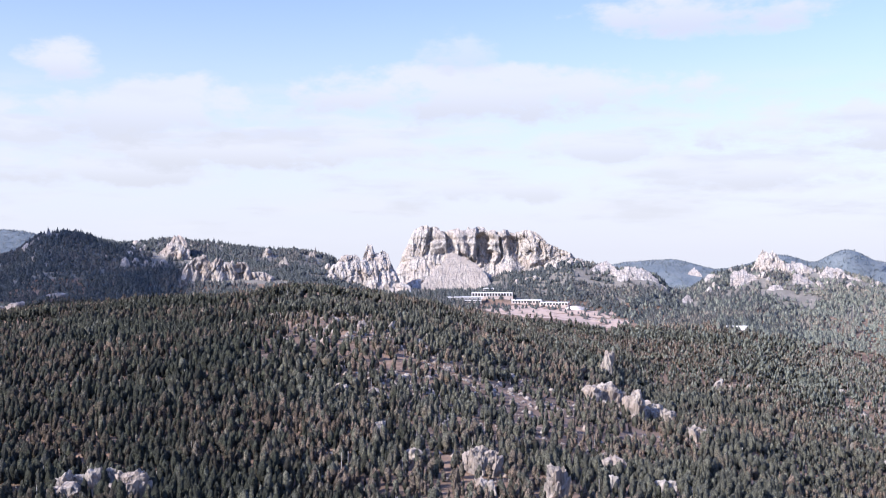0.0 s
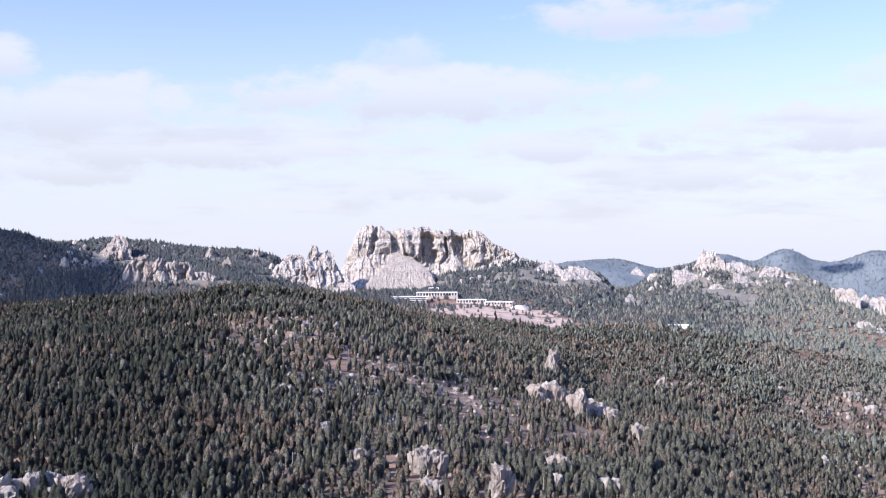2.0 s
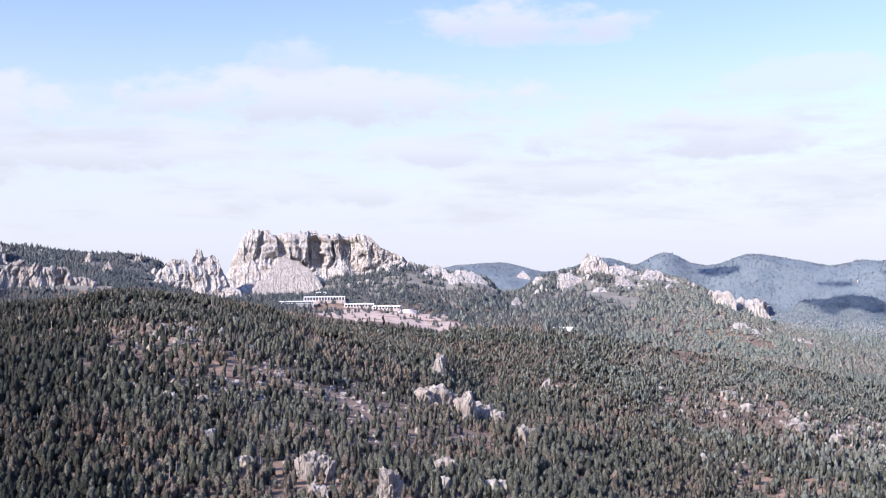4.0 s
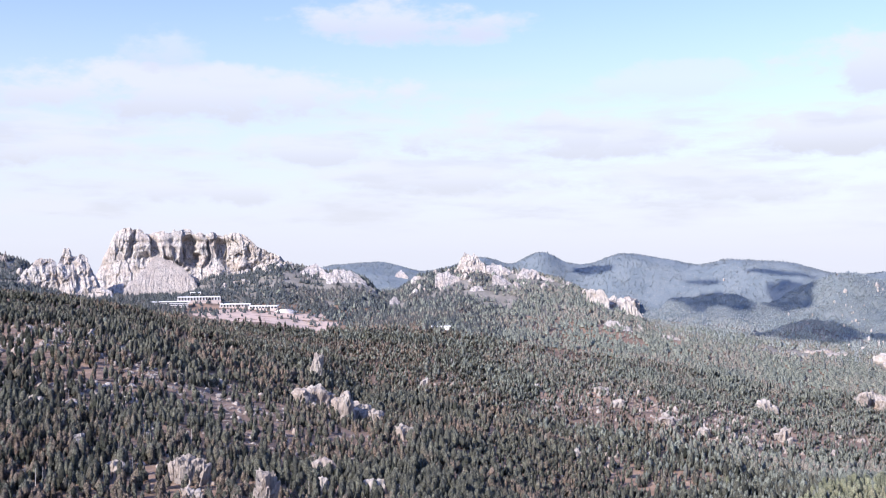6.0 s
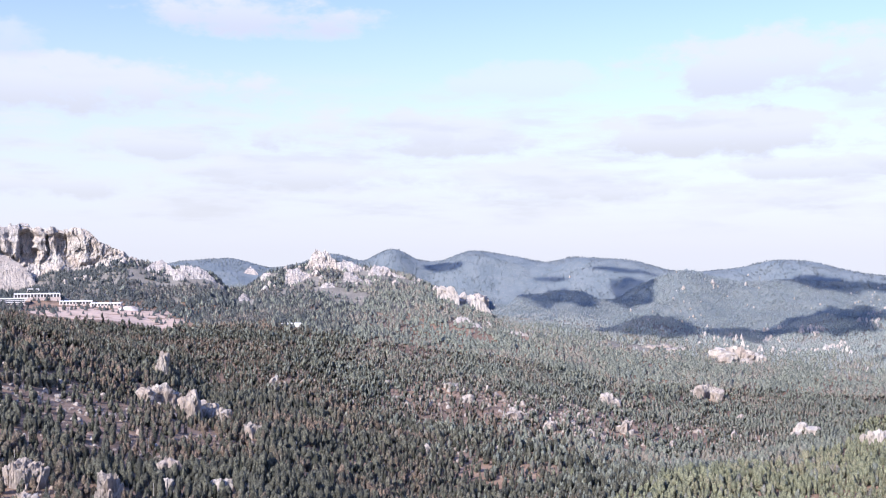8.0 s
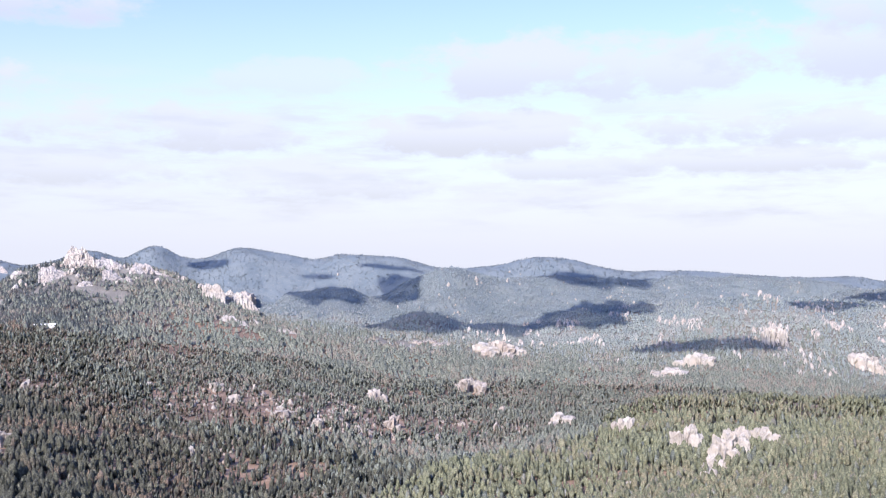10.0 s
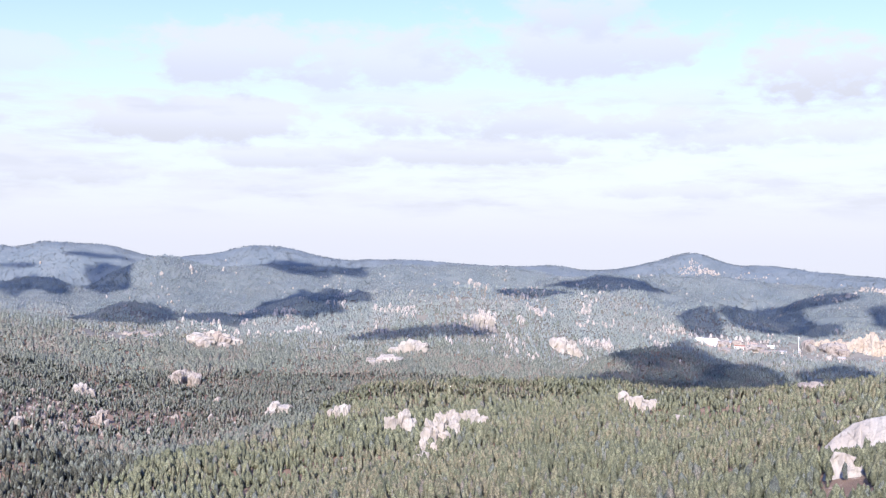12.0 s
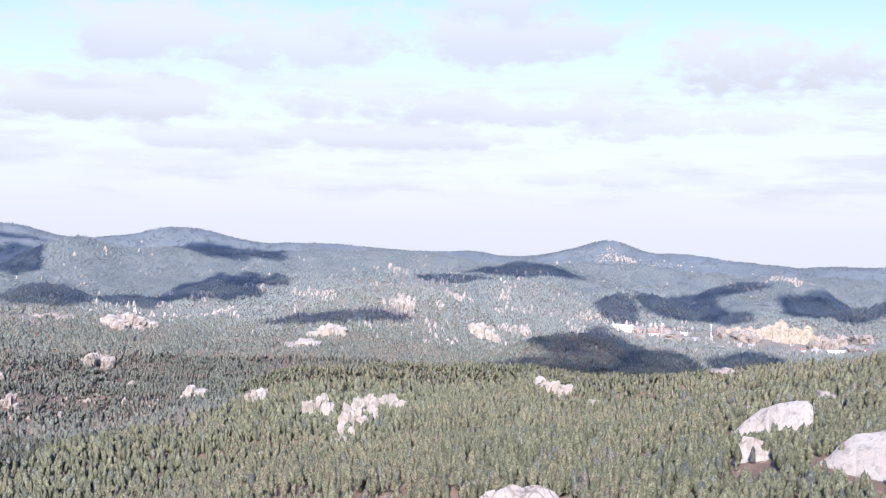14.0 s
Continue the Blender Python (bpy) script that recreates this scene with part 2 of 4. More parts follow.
# crests: name, fall towards the eye, fall behind, then bearing, distance, angle of the skyline
RIDGES = [
    ("home", 420, 260, (-33, 1500, -3.6), (-23, 1500, -3.2), (-17, 1500, -2.7), (-10.5, 1550, -2.25), (-7.7, 1600, -1.85),
     (-5, 1600, -1.9), (-2.5, 1600, -2.2), (0, 1600, -2.75), (3.5, 1600, -3.8), (6.5, 1600, -4.6), (9.5, 1600, -5.3), (11, 1600, -5.9)),
    ("left", 400, 300, (-33, 2900, 0.2), (-23, 2900, 0.1), (-21.5, 2850, 0.35), (-20.4, 2800, 1.15), (-18.9, 2800, 1.25), (-17, 2850, 0.8),
     (-14, 2900, 0.8), (-10.7, 2900, 0.55), (-7.3, 2900, 0.3), (-5.5, 2900, -0.2), (-4, 2900, -0.9), (-2.5, 2900, -1.6)),
    ("carved", 230, 260, (-6, 2750, -2.3), (-3.5, 2750, -1.8), (-1.5, 2750, -1.75), (0.5, 2750, -1.7), (2.2, 2750, -1.35), (3.0, 2750, -0.9),
     (4.5, 2750, -0.75), (5.5, 2750, -0.5), (6.6, 2750, -0.15), (7.5, 2750, -0.35), (8.5, 2740, -0.65), (11, 2700, -1.1), (12.2, 2650, -2.0), (13.4, 2600, -3.0)),
    ("rocky", 360, 260, (12, 2900, -1.7), (13, 2900, -1.2), (14.5, 2900, -0.95), (16.5, 2860, -0.55), (18, 2850, -0.7), (20, 2800, -1.05),
     (22, 2750, -1.6), (24, 2700, -2.5), (26, 2650, -3.6), (28, 2600, -4.4)),
    ("meadow", 330, 200, (24, 950, -14.5), (28, 950, -13.2), (36, 1000, -11.9), (43, 1150, -10.3), (48, 1350, -8.5), (52, 1500, -7.95), (54.3, 1480, -8.1),
     (57.8, 1450, -7.85), (59.2, 1430, -7.75), (60.8, 1400, -8.3), (63.7, 1350, -8.5), (66.6, 1330, -8.0), (69.5, 1300, -7.85), (71.0, 1280, -7.45), (72.5, 1250, -7.05),
     (75.4, 1200, -6.55), (77.5, 1150, -6.0), (84, 1100, -5.8)),
    ("shaded", 240, 170, (30.5, 3050, -4.6), (32, 3000, -3.9), (33.9, 3000, -3.35), (36.5, 3000, -4.1), (39.5, 3000, -4.7), (42, 3000, -5.2)),
    ("wooded", 330, 250, (39, 3350, -4.2), (42, 3400, -3.4), (46.5, 3450, -2.85), (50, 3450, -2.7), (55, 3450, -2.9), (60, 3500, -3.3), (65, 3600, -3.8)),
    ("cone", 330, 200, (25, 3700, -2.6), (28, 3750, -2.1), (30, 3800, -1.9), (31.6, 3850, -2.35), (33.2, 3900, -1.8), (35.3, 3900, -1.1),
     (37.7, 3950, -1.35), (41, 4000, -1.35), (45, 4100, -1.4), (48.3, 4100, -1.25), (53, 4150, -1.5), (58, 4200, -1.9), (66, 4200, -2.2), (78, 4200, -2.3)),
    ("pinnacle", 300, 170, (44.5, 3000, -4.6), (47.5, 3000, -3.6), (50, 2950, -3.3), (53, 2950, -3.45), (55.5, 2950, -4.0), (57.5, 2950, -4.8)),
    ("middle", 300, 170, (54.0, 3300, -3.9), (57, 3300, -3.15), (60, 3300, -3.05), (62.5, 3300, -3.5), (64.5, 3300, -4.2)),
    ("upper", 260, 170, (53, 3750, -2.8), (57, 3750, -2.1), (60, 3750, -2.0), (62, 3750, -2.5), (64.5, 3750, -3.0)),
    ("pale", 280, 180, (66, 3850, -3.4), (68, 3850, -2.75), (69.5, 3850, -2.35), (71.5, 3850, -2.1), (73, 3850, -2.35), (75.5, 3850, -3.0)),
    ("dark", 210, 190, (55, 2350, -7.6), (57, 2350, -6.8), (59.5, 2350, -5.75), (61.5, 2350, -5.55), (64, 2380, -6.3), (67, 2400, -7.0), (70, 2400, -7.3)),
    ("beyond_town", 260, 180, (60.5, 3400, -4.8), (62.4, 3400, -3.65), (64.1, 3400, -3.3), (65.6, 3400, -3.4), (67.3, 3450, -4.0), (69.5, 3450, -4.5), (71.8, 3400, -4.3),
     (73.4, 3400, -4.0), (75, 3400, -3.5), (76.5, 3400, -3.2), (80, 3400, -3.1)),
]
SKYLINE = [(-33, 1.0), (-23, 1.2), (-21.9, 1.15), (-20.5, 0.95), (-18, 0.4), (-8, -0.6), (8, -0.8), (10, -0.4), (12.4, -0.4), (14.2, -0.8),
           (16, -0.5), (17.3, -0.15), (18.8, -0.5), (20.4, 0.12), (21.8, -0.5), (22.8, -0.5), (24.5, 0.02), (26.3, -0.15),
           (28.4, -0.6), (30.4, -0.4), (33, -0.65), (35, -1.1)]
SKYLINE += [(37.8, -1.0), (40, -0.55), (41.9, -0.65), (43.6, -1.05), (48, -1.2), (53, -1.45), (55.6, -1.4), (58, -1.65), (59.3, -1.6),
            (61, -1.2), (62.9, -0.8), (64.7, -1.25), (66.8, -1.3), (68.9, -1.65), (72, -1.8), (78, -1.75), (90, -1.9)]
FAR = 4650.0
PINE_HIGH = 9.0


def glide(x, xs, ys):
    """Smooth interpolation through a few places."""
    i = np.clip(np.searchsorted(xs, x) - 1, 0, len(xs) - 2)
    f = np.clip((x - xs[i]) / (xs[i + 1] - xs[i]), 0, 1)
    slope = np.gradient(ys, xs)
    step = xs[i + 1] - xs[i]
    a, b = slope[i] * step, slope[i + 1] * step
    return (ys[i] * (1 + 2 * f) * (1 - f) ** 2 + f * (1 - f) ** 2 * a + f * f * (3 - 2 * f) * ys[i + 1] - f * f * (1 - f) * b)


def ground_height(x, y):
    """The height of the ground at places given as arrays."""
    x, y = np.asarray(x, float), np.asarray(y, float)
    away = np.hypot(x, y)
    turn = np.degrees(np.arctan2(x, y))
    turn = np.where(turn < -110, turn + 360, turn)
    i = np.clip(np.searchsorted(TURNS, turn) - 1, 0, len(TURNS) - 2)
    f = np.clip((turn - TURNS[i]) / (TURNS[i + 1] - TURNS[i]), 0, 1)
    f = f * f * (3 - 2 * f)
    j = np.clip(np.searchsorted(AWAY, away) - 1, 0, len(AWAY) - 2)
    g = np.clip((away - AWAY[j]) / (AWAY[j + 1] - AWAY[j]), 0, 1)
    z = (LAND[i, j] * (1 - f) + LAND[i + 1, j] * f) * (1 - g) + (LAND[i, j + 1] * (1 - f) + LAND[i + 1, j + 1] * f) * g
    z = z + rough(x, y, 420, 3, 3) * 9.0
    for name, front, behind, *crest in RIDGES:
        a, d, e = np.array(crest, float).T
        dc = np.interp(turn, a, d) + rough(x, y, 300, 2, 11) * 25
        zc = np.interp(turn, a, d) * np.tan(np.radians(glide(turn, a, e))) - PINE_HIGH
        s = (away - dc) / np.where(away < dc, front, behind)
        keep = np.exp(-np.abs(s) ** (2.0 if name in ("home", "meadow") else 1.45)) * np.clip((turn - a[0]) / 2.0, 0, 1) * np.clip((a[-1] - turn) / 2.0, 0, 1)
        z = z + (zc - z) * keep * np.where((zc > z) | (np.abs(s) < 0.8), 1, 0.3)
    a, e = np.array(SKYLINE, float).T
    zc = FAR * np.tan(np.radians(glide(turn, a, e))) - 4
    zc = np.where((turn < -40) | (turn > 100), -60, zc)
    s = (away - FAR) / np.where(away < FAR, 300, 500)
    z = z + np.maximum(zc - z, 0) * np.exp(-s * s)
    roll = np.interp(away, (2700, 3200, 4300, 4700), (0, 1, 1, 0.3))
    z = z + roll * (np.abs(rough(x, y, 560, 4, 71, 0.55)) - 0.35) * 30
    z = z + (rough(x, y, 110, 4, 7) * 3.2 + rough(x, y, 240, 2, 5) * 4.0) * np.clip(away / 900, 0.3, 1.0)
    return EYE.z + z


def spot(turn, away):
    """A place on the ground by bearing and distance."""
    x, y = away * math.sin(radians(turn)), away * math.cos(radians(turn))
    return Vector((x, y, float(ground_height(x, y))))


def dip(turn, drop, start=550.0, stop=4900.0):
    """The place where the ground first lies at that angle below the eye on a bearing."""
    d = np.arange(start, stop, 6.0)
    x, y = d * math.sin(radians(turn)), d * math.cos(radians(turn))
    up = np.degrees(np.arctan2(ground_height(x, y) - EYE.z, d))
    k = int(np.argmax(up >= drop)) if (up >= drop).any() else int(np.argmax(up))
    return spot(turn, float(d[k])), float(d[k])


def mesh_from(name, points, faces, mat, smooth=True, across=None):
    """A mesh object from arrays of points and of faces of one size."""
    data = bpy.data.meshes.new(name)
    points, faces = np.asarray(points, np.float32), np.asarray(faces, np.int32)
    data.vertices.add(len(points))
    data.vertices.foreach_set("co", points.ravel())
    n = faces.shape[1]
    data.loops.add(faces.size)
    data.loops.foreach_set("vertex_index", faces.ravel())
    data.polygons.add(len(faces))
    data.polygons.foreach_set("loop_start", np.arange(0, faces.size, n, dtype=np.int32))
    data.polygons.foreach_set("use_smooth", np.full(len(faces), smooth))
    data.update(calc_edges=True)
    data.validate()
    data.materials.append(mat)
    return new(name, data)


def sheet(name, near, far, mat):
    """A ring of ground round the eye, fine where the land opens out and coarse behind."""
    turns = np.radians(np.concatenate((np.arange(-34, 88, 0.27), np.arange(92, 324, 4.0))))
    reach = np.geomspace(max(near, 420.0), far, int(24 + 150 * math.log(far / max(near, 300.0)) / math.log(16)))
    if near < 420:
        reach = np.concatenate(((0.05, 60.0, 140.0, 230.0, 330.0), reach))
    a, d = np.meshgrid(turns, reach)
    x, y = (d * np.sin(a)).ravel(), (d * np.cos(a)).ravel()
    points = np.stack((x, y, ground_height(x, y)), 1)
    n, m = len(reach), len(turns)
    k = np.arange(n * m).reshape(n, m)
    right = np.roll(k, -1, 1)
    faces = np.stack((k[:-1], right[:-1], right[1:], k[1:]), -1).reshape(-1, 4)
    ob = mesh_from(name, points, faces[:, ::-1], mat)
    return ob


# each ring outward takes a floor tinted further towards haze
ground = tagged(sheet("ground", 1.0, 2400.0, SOIL), "rolling forest floor of needle litter, dry grass and granite rubble", "ground", kind="structure")
valley = tagged(sheet("ground_valley", 2390.0, 3400.0, SOIL_HAZE_MID), "forest floor of the valley and its far slopes, greyed as haze", "ground", kind="structure")
backdrop = tagged(sheet("backdrop_hills", 3380.0, 4270.0, SOIL_HAZE_FAR), "pine-covered hills beyond the valley, tinted as haze", "hills", kind="structure")
skyline = tagged(sheet("backdrop_skyline", 4255.0, 4970.0, SOIL_HAZE_BLUE), "far hills along the horizon, tinted blue as haze", "hills", kind="structure")


# ---- pines ----
CROWNS = {1: ((0.15, 1.0),), 2: ((0.14, 0.85), (0.62, 0.80)), 3: ((0.13, 0.75), (0.45, 1.0), (0.80, 0.58)), 4: ((0.12, 0.6), (0.36, 1.0), (0.64, 0.85), (0.87, 0.45))}


def pine_shape(sprays, seed, sides=5, rings=2):
    """A pine one metre high: a ragged blunt crown in uneven tiers, and sprays of needles that stand out from it."""
    rng = np.random.default_rng(seed)
    points, faces = [], []
    wide = 0.20 * rng.uniform(0.85, 1.15)
    for q, (level, share) in enumerate(CROWNS[rings]):
        for j in range(sides):
            a = 2 * math.pi * (j + 0.5 * (q % 2) + 0.5 * rng.random()) / sides
            r = wide * share * rng.uniform(0.55, 1.3)
            points.append((r * math.cos(a), r * math.sin(a), level + rng.uniform(-0.09, 0.09)))
    points.append((rng.normal(0, 0.03), rng.normal(0, 0.03), 1.0))
    for q in range(rings):
        p = q * sides
        for j in range(sides):
            n = (j + 1) % sides
            if q < rings - 1:
                faces += [(p + j, p + n, p + sides + n), (p + j, p + sides + n, p + sides + j)]
            else:
                faces.append((p + j, p + n, rings * sides))
    base = rings * sides + 1
    for k in range(sprays):
        f = (k + rng.random()) / sprays
        h = 0.14 + 0.62 * f
        around = 2.4 * k + rng.random()
        reach = wide * (0.95 - 0.45 * f)
        size, tall = 0.075 * rng.uniform(0.8, 1.3), 0.2 * rng.uniform(0.8, 1.2)
        cx, cy = reach * math.cos(around), reach * math.sin(around)
        for j in range(3):
            a = around + 2 * math.pi * (j + 0.4 * rng.random()) / 3
            points.append((cx + size * math.cos(a), cy + size * math.sin(a), h + 0.04 * rng.uniform(-1, 1)))
        points.append((cx * 0.85, cy * 0.85, min(h + tall, 0.98)))
        faces += [(base, base + 1, base + 3), (base + 1, base + 2, base + 3), (base + 2, base, base + 3)]
        base += 4
    return np.array(points), np.array(faces)


def trunk_shape(sides=4):
    points, faces = [], []
    for s in range(sides):
        a = 2 * math.pi * s / sides
        points += [(0.022 * math.cos(a), 0.022 * math.sin(a), -0.06), (0.010 * math.cos(a), 0.010 * math.sin(a), 0.8)]
    for s in range(sides):
        n = (s + 1) % sides
        faces += [(2 * s, 2 * n, 2 * n + 1), (2 * s, 2 * n + 1, 2 * s + 1)]
    return np.array(points), np.array(faces)


def scatter(shapes, places, sizes, widths, seed):
    """Copies of one-metre shapes at many places, as one array of points and faces."""
    rng = np.random.default_rng(seed)
    which = rng.integers(0, len(shapes), len(places))
    turn = rng.random(len(places)) * 2 * math.pi
    all_points, all_faces, base = [], [], 0
    for k, (points, faces) in enumerate(shapes):
        sel = np.nonzero(which == k)[0]
        if not len(sel):
            continue
        c, s = np.cos(turn[sel])[:, None], np.sin(turn[sel])[:, None]
        px, py, pz = points.T
        wide = (sizes[sel] * widths[sel])[:, None]
        x = (px * c - py * s) * wide + places[sel, 0:1]
        y = (px * s + py * c) * wide + places[sel, 1:2]
        z = pz * sizes[sel][:, None] + places[sel, 2:3]
        all_points.append(np.stack((x, y, z), -1).reshape(-1, 3))
        all_faces.append((faces[None] + base + (np.arange(len(sel)) * len(points))[:, None, None]).reshape(-1, faces.shape[1]))
        base += len(sel) * len(points)
    return np.concatenate(all_points), np.concatenate(all_faces)


# open ground among the trees: bearing, distance, half width, half depth, share of trees gone
CLEARINGS = [
    (3.0, 2345, 185, 60, 0.97), (6.4, 2130, 130, 100, 0.82), (3.4, 2180, 110, 110, 0.85), (6.2, 2240, 150, 100, 0.9), (9.0, 2190, 70, 50, 0.8), (4.2, 2090, 120, 90, 0.94), (7.3, 2070, 130, 90, 0.92), (15.1, 2150, 32, 16, 0.95), (24.9, 2250, 45, 20, 0.95),
    (-4.5, 1130, 90, 160, 0.45), (1.5, 1000, 140, 210, 0.4), (23.4, 1600, 90, 180, 0.5), (27, 1450, 150, 150, 0.4), (8.5, 1080, 170, 220, 0.4), (6, 760, 120, 140, 0.35),
    (64.5, 3000, 190, 90, 0.93), (71.5, 2980, 240, 110, 0.85), (33, 1560, 170, 190, 0.52),
]
def sheltered():
    """For each bearing and distance, the angle of the highest ridge or wood before it."""
    turns, away = np.arange(-28.0, 81.0, 0.4), np.arange(300.0, 4960.0, 20.0)
    a, d = np.meshgrid(np.radians(turns), away, indexing="ij")
    up = (ground_height(d * np.sin(a), d * np.cos(a)) + 6.0 - EYE.z) / d
    return np.maximum.accumulate(up, 1)


LEE = sheltered()


def in_lee(x, y):
    """Whether places lie in hollows behind a ridge, where the woods stand thin."""
    turn, away = np.degrees(np.arctan2(x, y)), np.hypot(x, y)
    i = np.clip(np.round((turn + 28.0) / 0.4).astype(int), 0, LEE.shape[0] - 1)
    j = np.clip(((away - 40.0 - 300.0) / 20.0).astype(int), 0, LEE.shape[1] - 1)
    return ((ground_height(x, y) + 15.0 - EYE.z) / away < LEE[i, j]) & (turn > -28) & (turn < 81)


def forest(near, far, per_tree, seed, first=-27.0, last=80.0):
    """Places, heights and widths of the pines between two distances."""
    rng = np.random.default_rng(seed)
    n = int(0.5 * radians(last - first) * (far * far - near * near) / per_tree)
    away = np.sqrt(rng.random(n) * (far * far - near * near) + near * near)
    turn = np.radians(first + (last - first) * rng.random(n))
    x, y = away * np.sin(turn), away * np.cos(turn)
    thin = 0.80 + 0.46 * rough(x, y, 150, 3, 31) + 0.26 * rough(x, y, 38, 2, 37)
    thin = np.where(in_lee(x, y), thin * 0.1, thin)
    for a, d, wide, deep, gone in CLEARINGS:
        across = (turn - radians(a)) * d
        inside = np.exp(-((across / wide) ** 2 + ((away - d) / deep) ** 2) ** 2)
        thin = thin * (1 - gone * inside)
    for px, py, r in ROCK_SPOTS:
        thin = np.where((x - px) ** 2 + (y - py) ** 2 < r * r, thin * 0.13, thin)
    keep = rng.random(n) < thin
    x, y = x[keep], y[keep]
    tall = np.clip(rng.normal(9.7, 2.9, len(x)), 3.5, 17) * (1 + 0.16 * rough(x, y, 130, 2, 41))
    wide = rng.uniform(0.75, 1.35, len(x))
    return np.stack((x, y, ground_height(x, y) - 0.3), 1), tall, wide


# ---- granite ----
ROCK_SPOTS = []


def cells(u, v, seed):
    """Cracked blocks on a plane: each block's own number, and the way to its nearest edge."""
    ui, vi = np.floor(u), np.floor(v)
    first, second, own = np.full(u.shape, 9.0), np.full(u.shape, 9.0), np.zeros(u.shape)
    for du in (-1, 0, 1):
        for dv in (-1, 0, 1):
            a, b = ui + du, vi + dv
            jx = np.abs(np.sin(a * 127.1 + b * 311.7 + seed) * 43758.5453) % 1
            jy = np.abs(np.sin(a * 269.5 + b * 183.3 + seed * 1.3) * 43758.5453) % 1
            d = np.hypot(a + jx - u, b + jy - v)
            closer = d < first
            second = np.where(closer, first, np.minimum(second, d))
            own = np.where(closer, np.abs(np.sin(a * 12.99 + b * 78.23 + seed) * 9631.7) % 1, own)
            first = np.where(closer, d, first)
    return own, second - first


def crag_mesh(name, tops, foot, away, lean, deep, seed, mat, block=9.0, jag=0.12, step=1.4, shape=None, calm=None, smooth=False, relief=1.0, bow=0.7, apron=1, sink=0.25):
    """A body of jointed granite whose crest runs through the given bearings and angles of height.
    lean: how far each metre of height steps back; block: the size of its joints in metres."""
    a, e = np.array(tops, float).T
    if not isinstance(foot, (int, float)):
        fa, fe = np.array(foot, float).T
    else:
        fa, fe = a[[0, -1]], np.array((foot, foot))
    if away is None:
        away = dip(float(a.mean()), float(fe.mean()) + 0.15)[1]
    fine = away * 0.00052 * step
    wide = away * radians(a[-1] - a[0])
    nu = int(np.clip(wide / fine, 22, 460))
    u = np.linspace(a[0], a[-1], nu)
    run = away * np.radians(u)
    top = away * np.tan(np.radians(np.interp(u, a, e)))
    low = away * np.tan(np.radians(np.interp(u, fa, fe) - sink))
    tall = np.maximum(top - low, 0.3)
    jagged = rough(run, run * 0 + seed * 7.7, block * 1.6, 4, seed, 0.6)
    blocks, _ = cells(run / (block * 0.8), run * 0 + seed * 3.3, seed)
    top = low + tall * (1 + jag * jagged + jag * 1.4 * (blocks - 0.5))
    nv = int(np.clip(np.max(top - low) / fine, 12, 130))
    nb = max(5, nv // 4)
    f = np.concatenate((np.linspace(0, 1, nv), np.linspace(1, 0, nb)[1:]))
    face = np.arange(len(f)) < nv
    run_, f_ = np.meshgrid(run, f)
    z = low[None] + (top - low)[None] * f_
    back = lean * (z - low[None]) + 0.35 * block * f_ ** 8 + (bow * deep * (1 - np.clip(tall / tall.max(), 0, 1)) ** 1.5)[None]
    if shape is not None:
        back = back + shape(np.meshgrid(u, f)[0], np.degrees(np.arctan2(z, away)), z)
    own, edge = cells(run_ / block + 0.25 * rough(run_, z, block * 2, 2, seed + 5), z / (block * 2.4) + 0.2, seed)
    own2, edge2 = cells(run_ / (block * 0.38), z / (block * 0.7), seed + 11)
    flute = np.abs(rough(run_, z * 0.28, block * 1.1, 3, seed + 31, 0.6))
    push = (own - 0.5) * block * 0.55 + (own2 - 0.5) * block * 0.18 + np.clip(0.05 - edge, 0, 1) * block * 4.0
    push = push + (0.35 - flute) * block * 0.75 * (0.55 + 0.8 * rough(run_, z, block * 5, 2, seed + 41)) + rough(run_, z, block * 2.6, 4, seed + 3, 0.55) * block * 0.6
    flat = 1.0 if calm is None else calm(np.meshgrid(u, f)[0], np.degrees(np.arctan2(z, away)))
    push = push * flat
    body = np.where(face[:, None], 0.0, deep * (1 - f_) ** 0.6 + 0.3 * block)
    dist = away + np.where(face[:, None], back + push * relief * np.minimum(1, 4 * (1 - f_) + 0.35), lean * (top - low)[None] + (bow * deep * (1 - np.clip(tall / tall.max(), 0, 1)) ** 1.5)[None] + body)
    turn = np.meshgrid(np.radians(u), f)[0] + rough(z, run_, block * 1.5, 2, seed + 21) * 0.16 * block / away
    x, y = dist * np.sin(turn), dist * np.cos(turn)
    points = np.stack((x, y, z + EYE.z), -1).reshape(-1, 3)
    k = np.arange(len(f) * nu).reshape(len(f), nu)
    faces = np.stack((k[:-1, :-1], k[:-1, 1:], k[1:, 1:], k[1:, :-1]), -1).reshape(-1, 4)
    for q in range(0, nu, max(1, int(9.0 / (wide / nu)))):
        h = float(top[q] - low[q])
        if h > 3:
            for g in range(apron):
                front = away - min(0.35 * h + 5.0, 14.0) - 11.0 * g
                ROCK_SPOTS.append((front * math.sin(radians(u[q])), front * math.cos(radians(u[q])), min(0.35 * h + 4.0, 11.0)))
            for g in (0.25, 0.75):
                r = away + lean * h * g + min(deep, 20.0) * 0.3
                ROCK_SPOTS.append((r * math.sin(radians(u[q])), r * math.cos(radians(u[q])), min(deep * 0.2 + lean * h * 0.25 + 3, 15.0)))
    return mesh_from(name, points, faces, mat, smooth=smooth)


def crag(name, label, tops, foot, away, lean, deep, seed, mat=None, **more):
    return tagged(crag_mesh(name, tops, foot, away, lean, deep, seed, mat or GRANITE, **more), label, "rock")


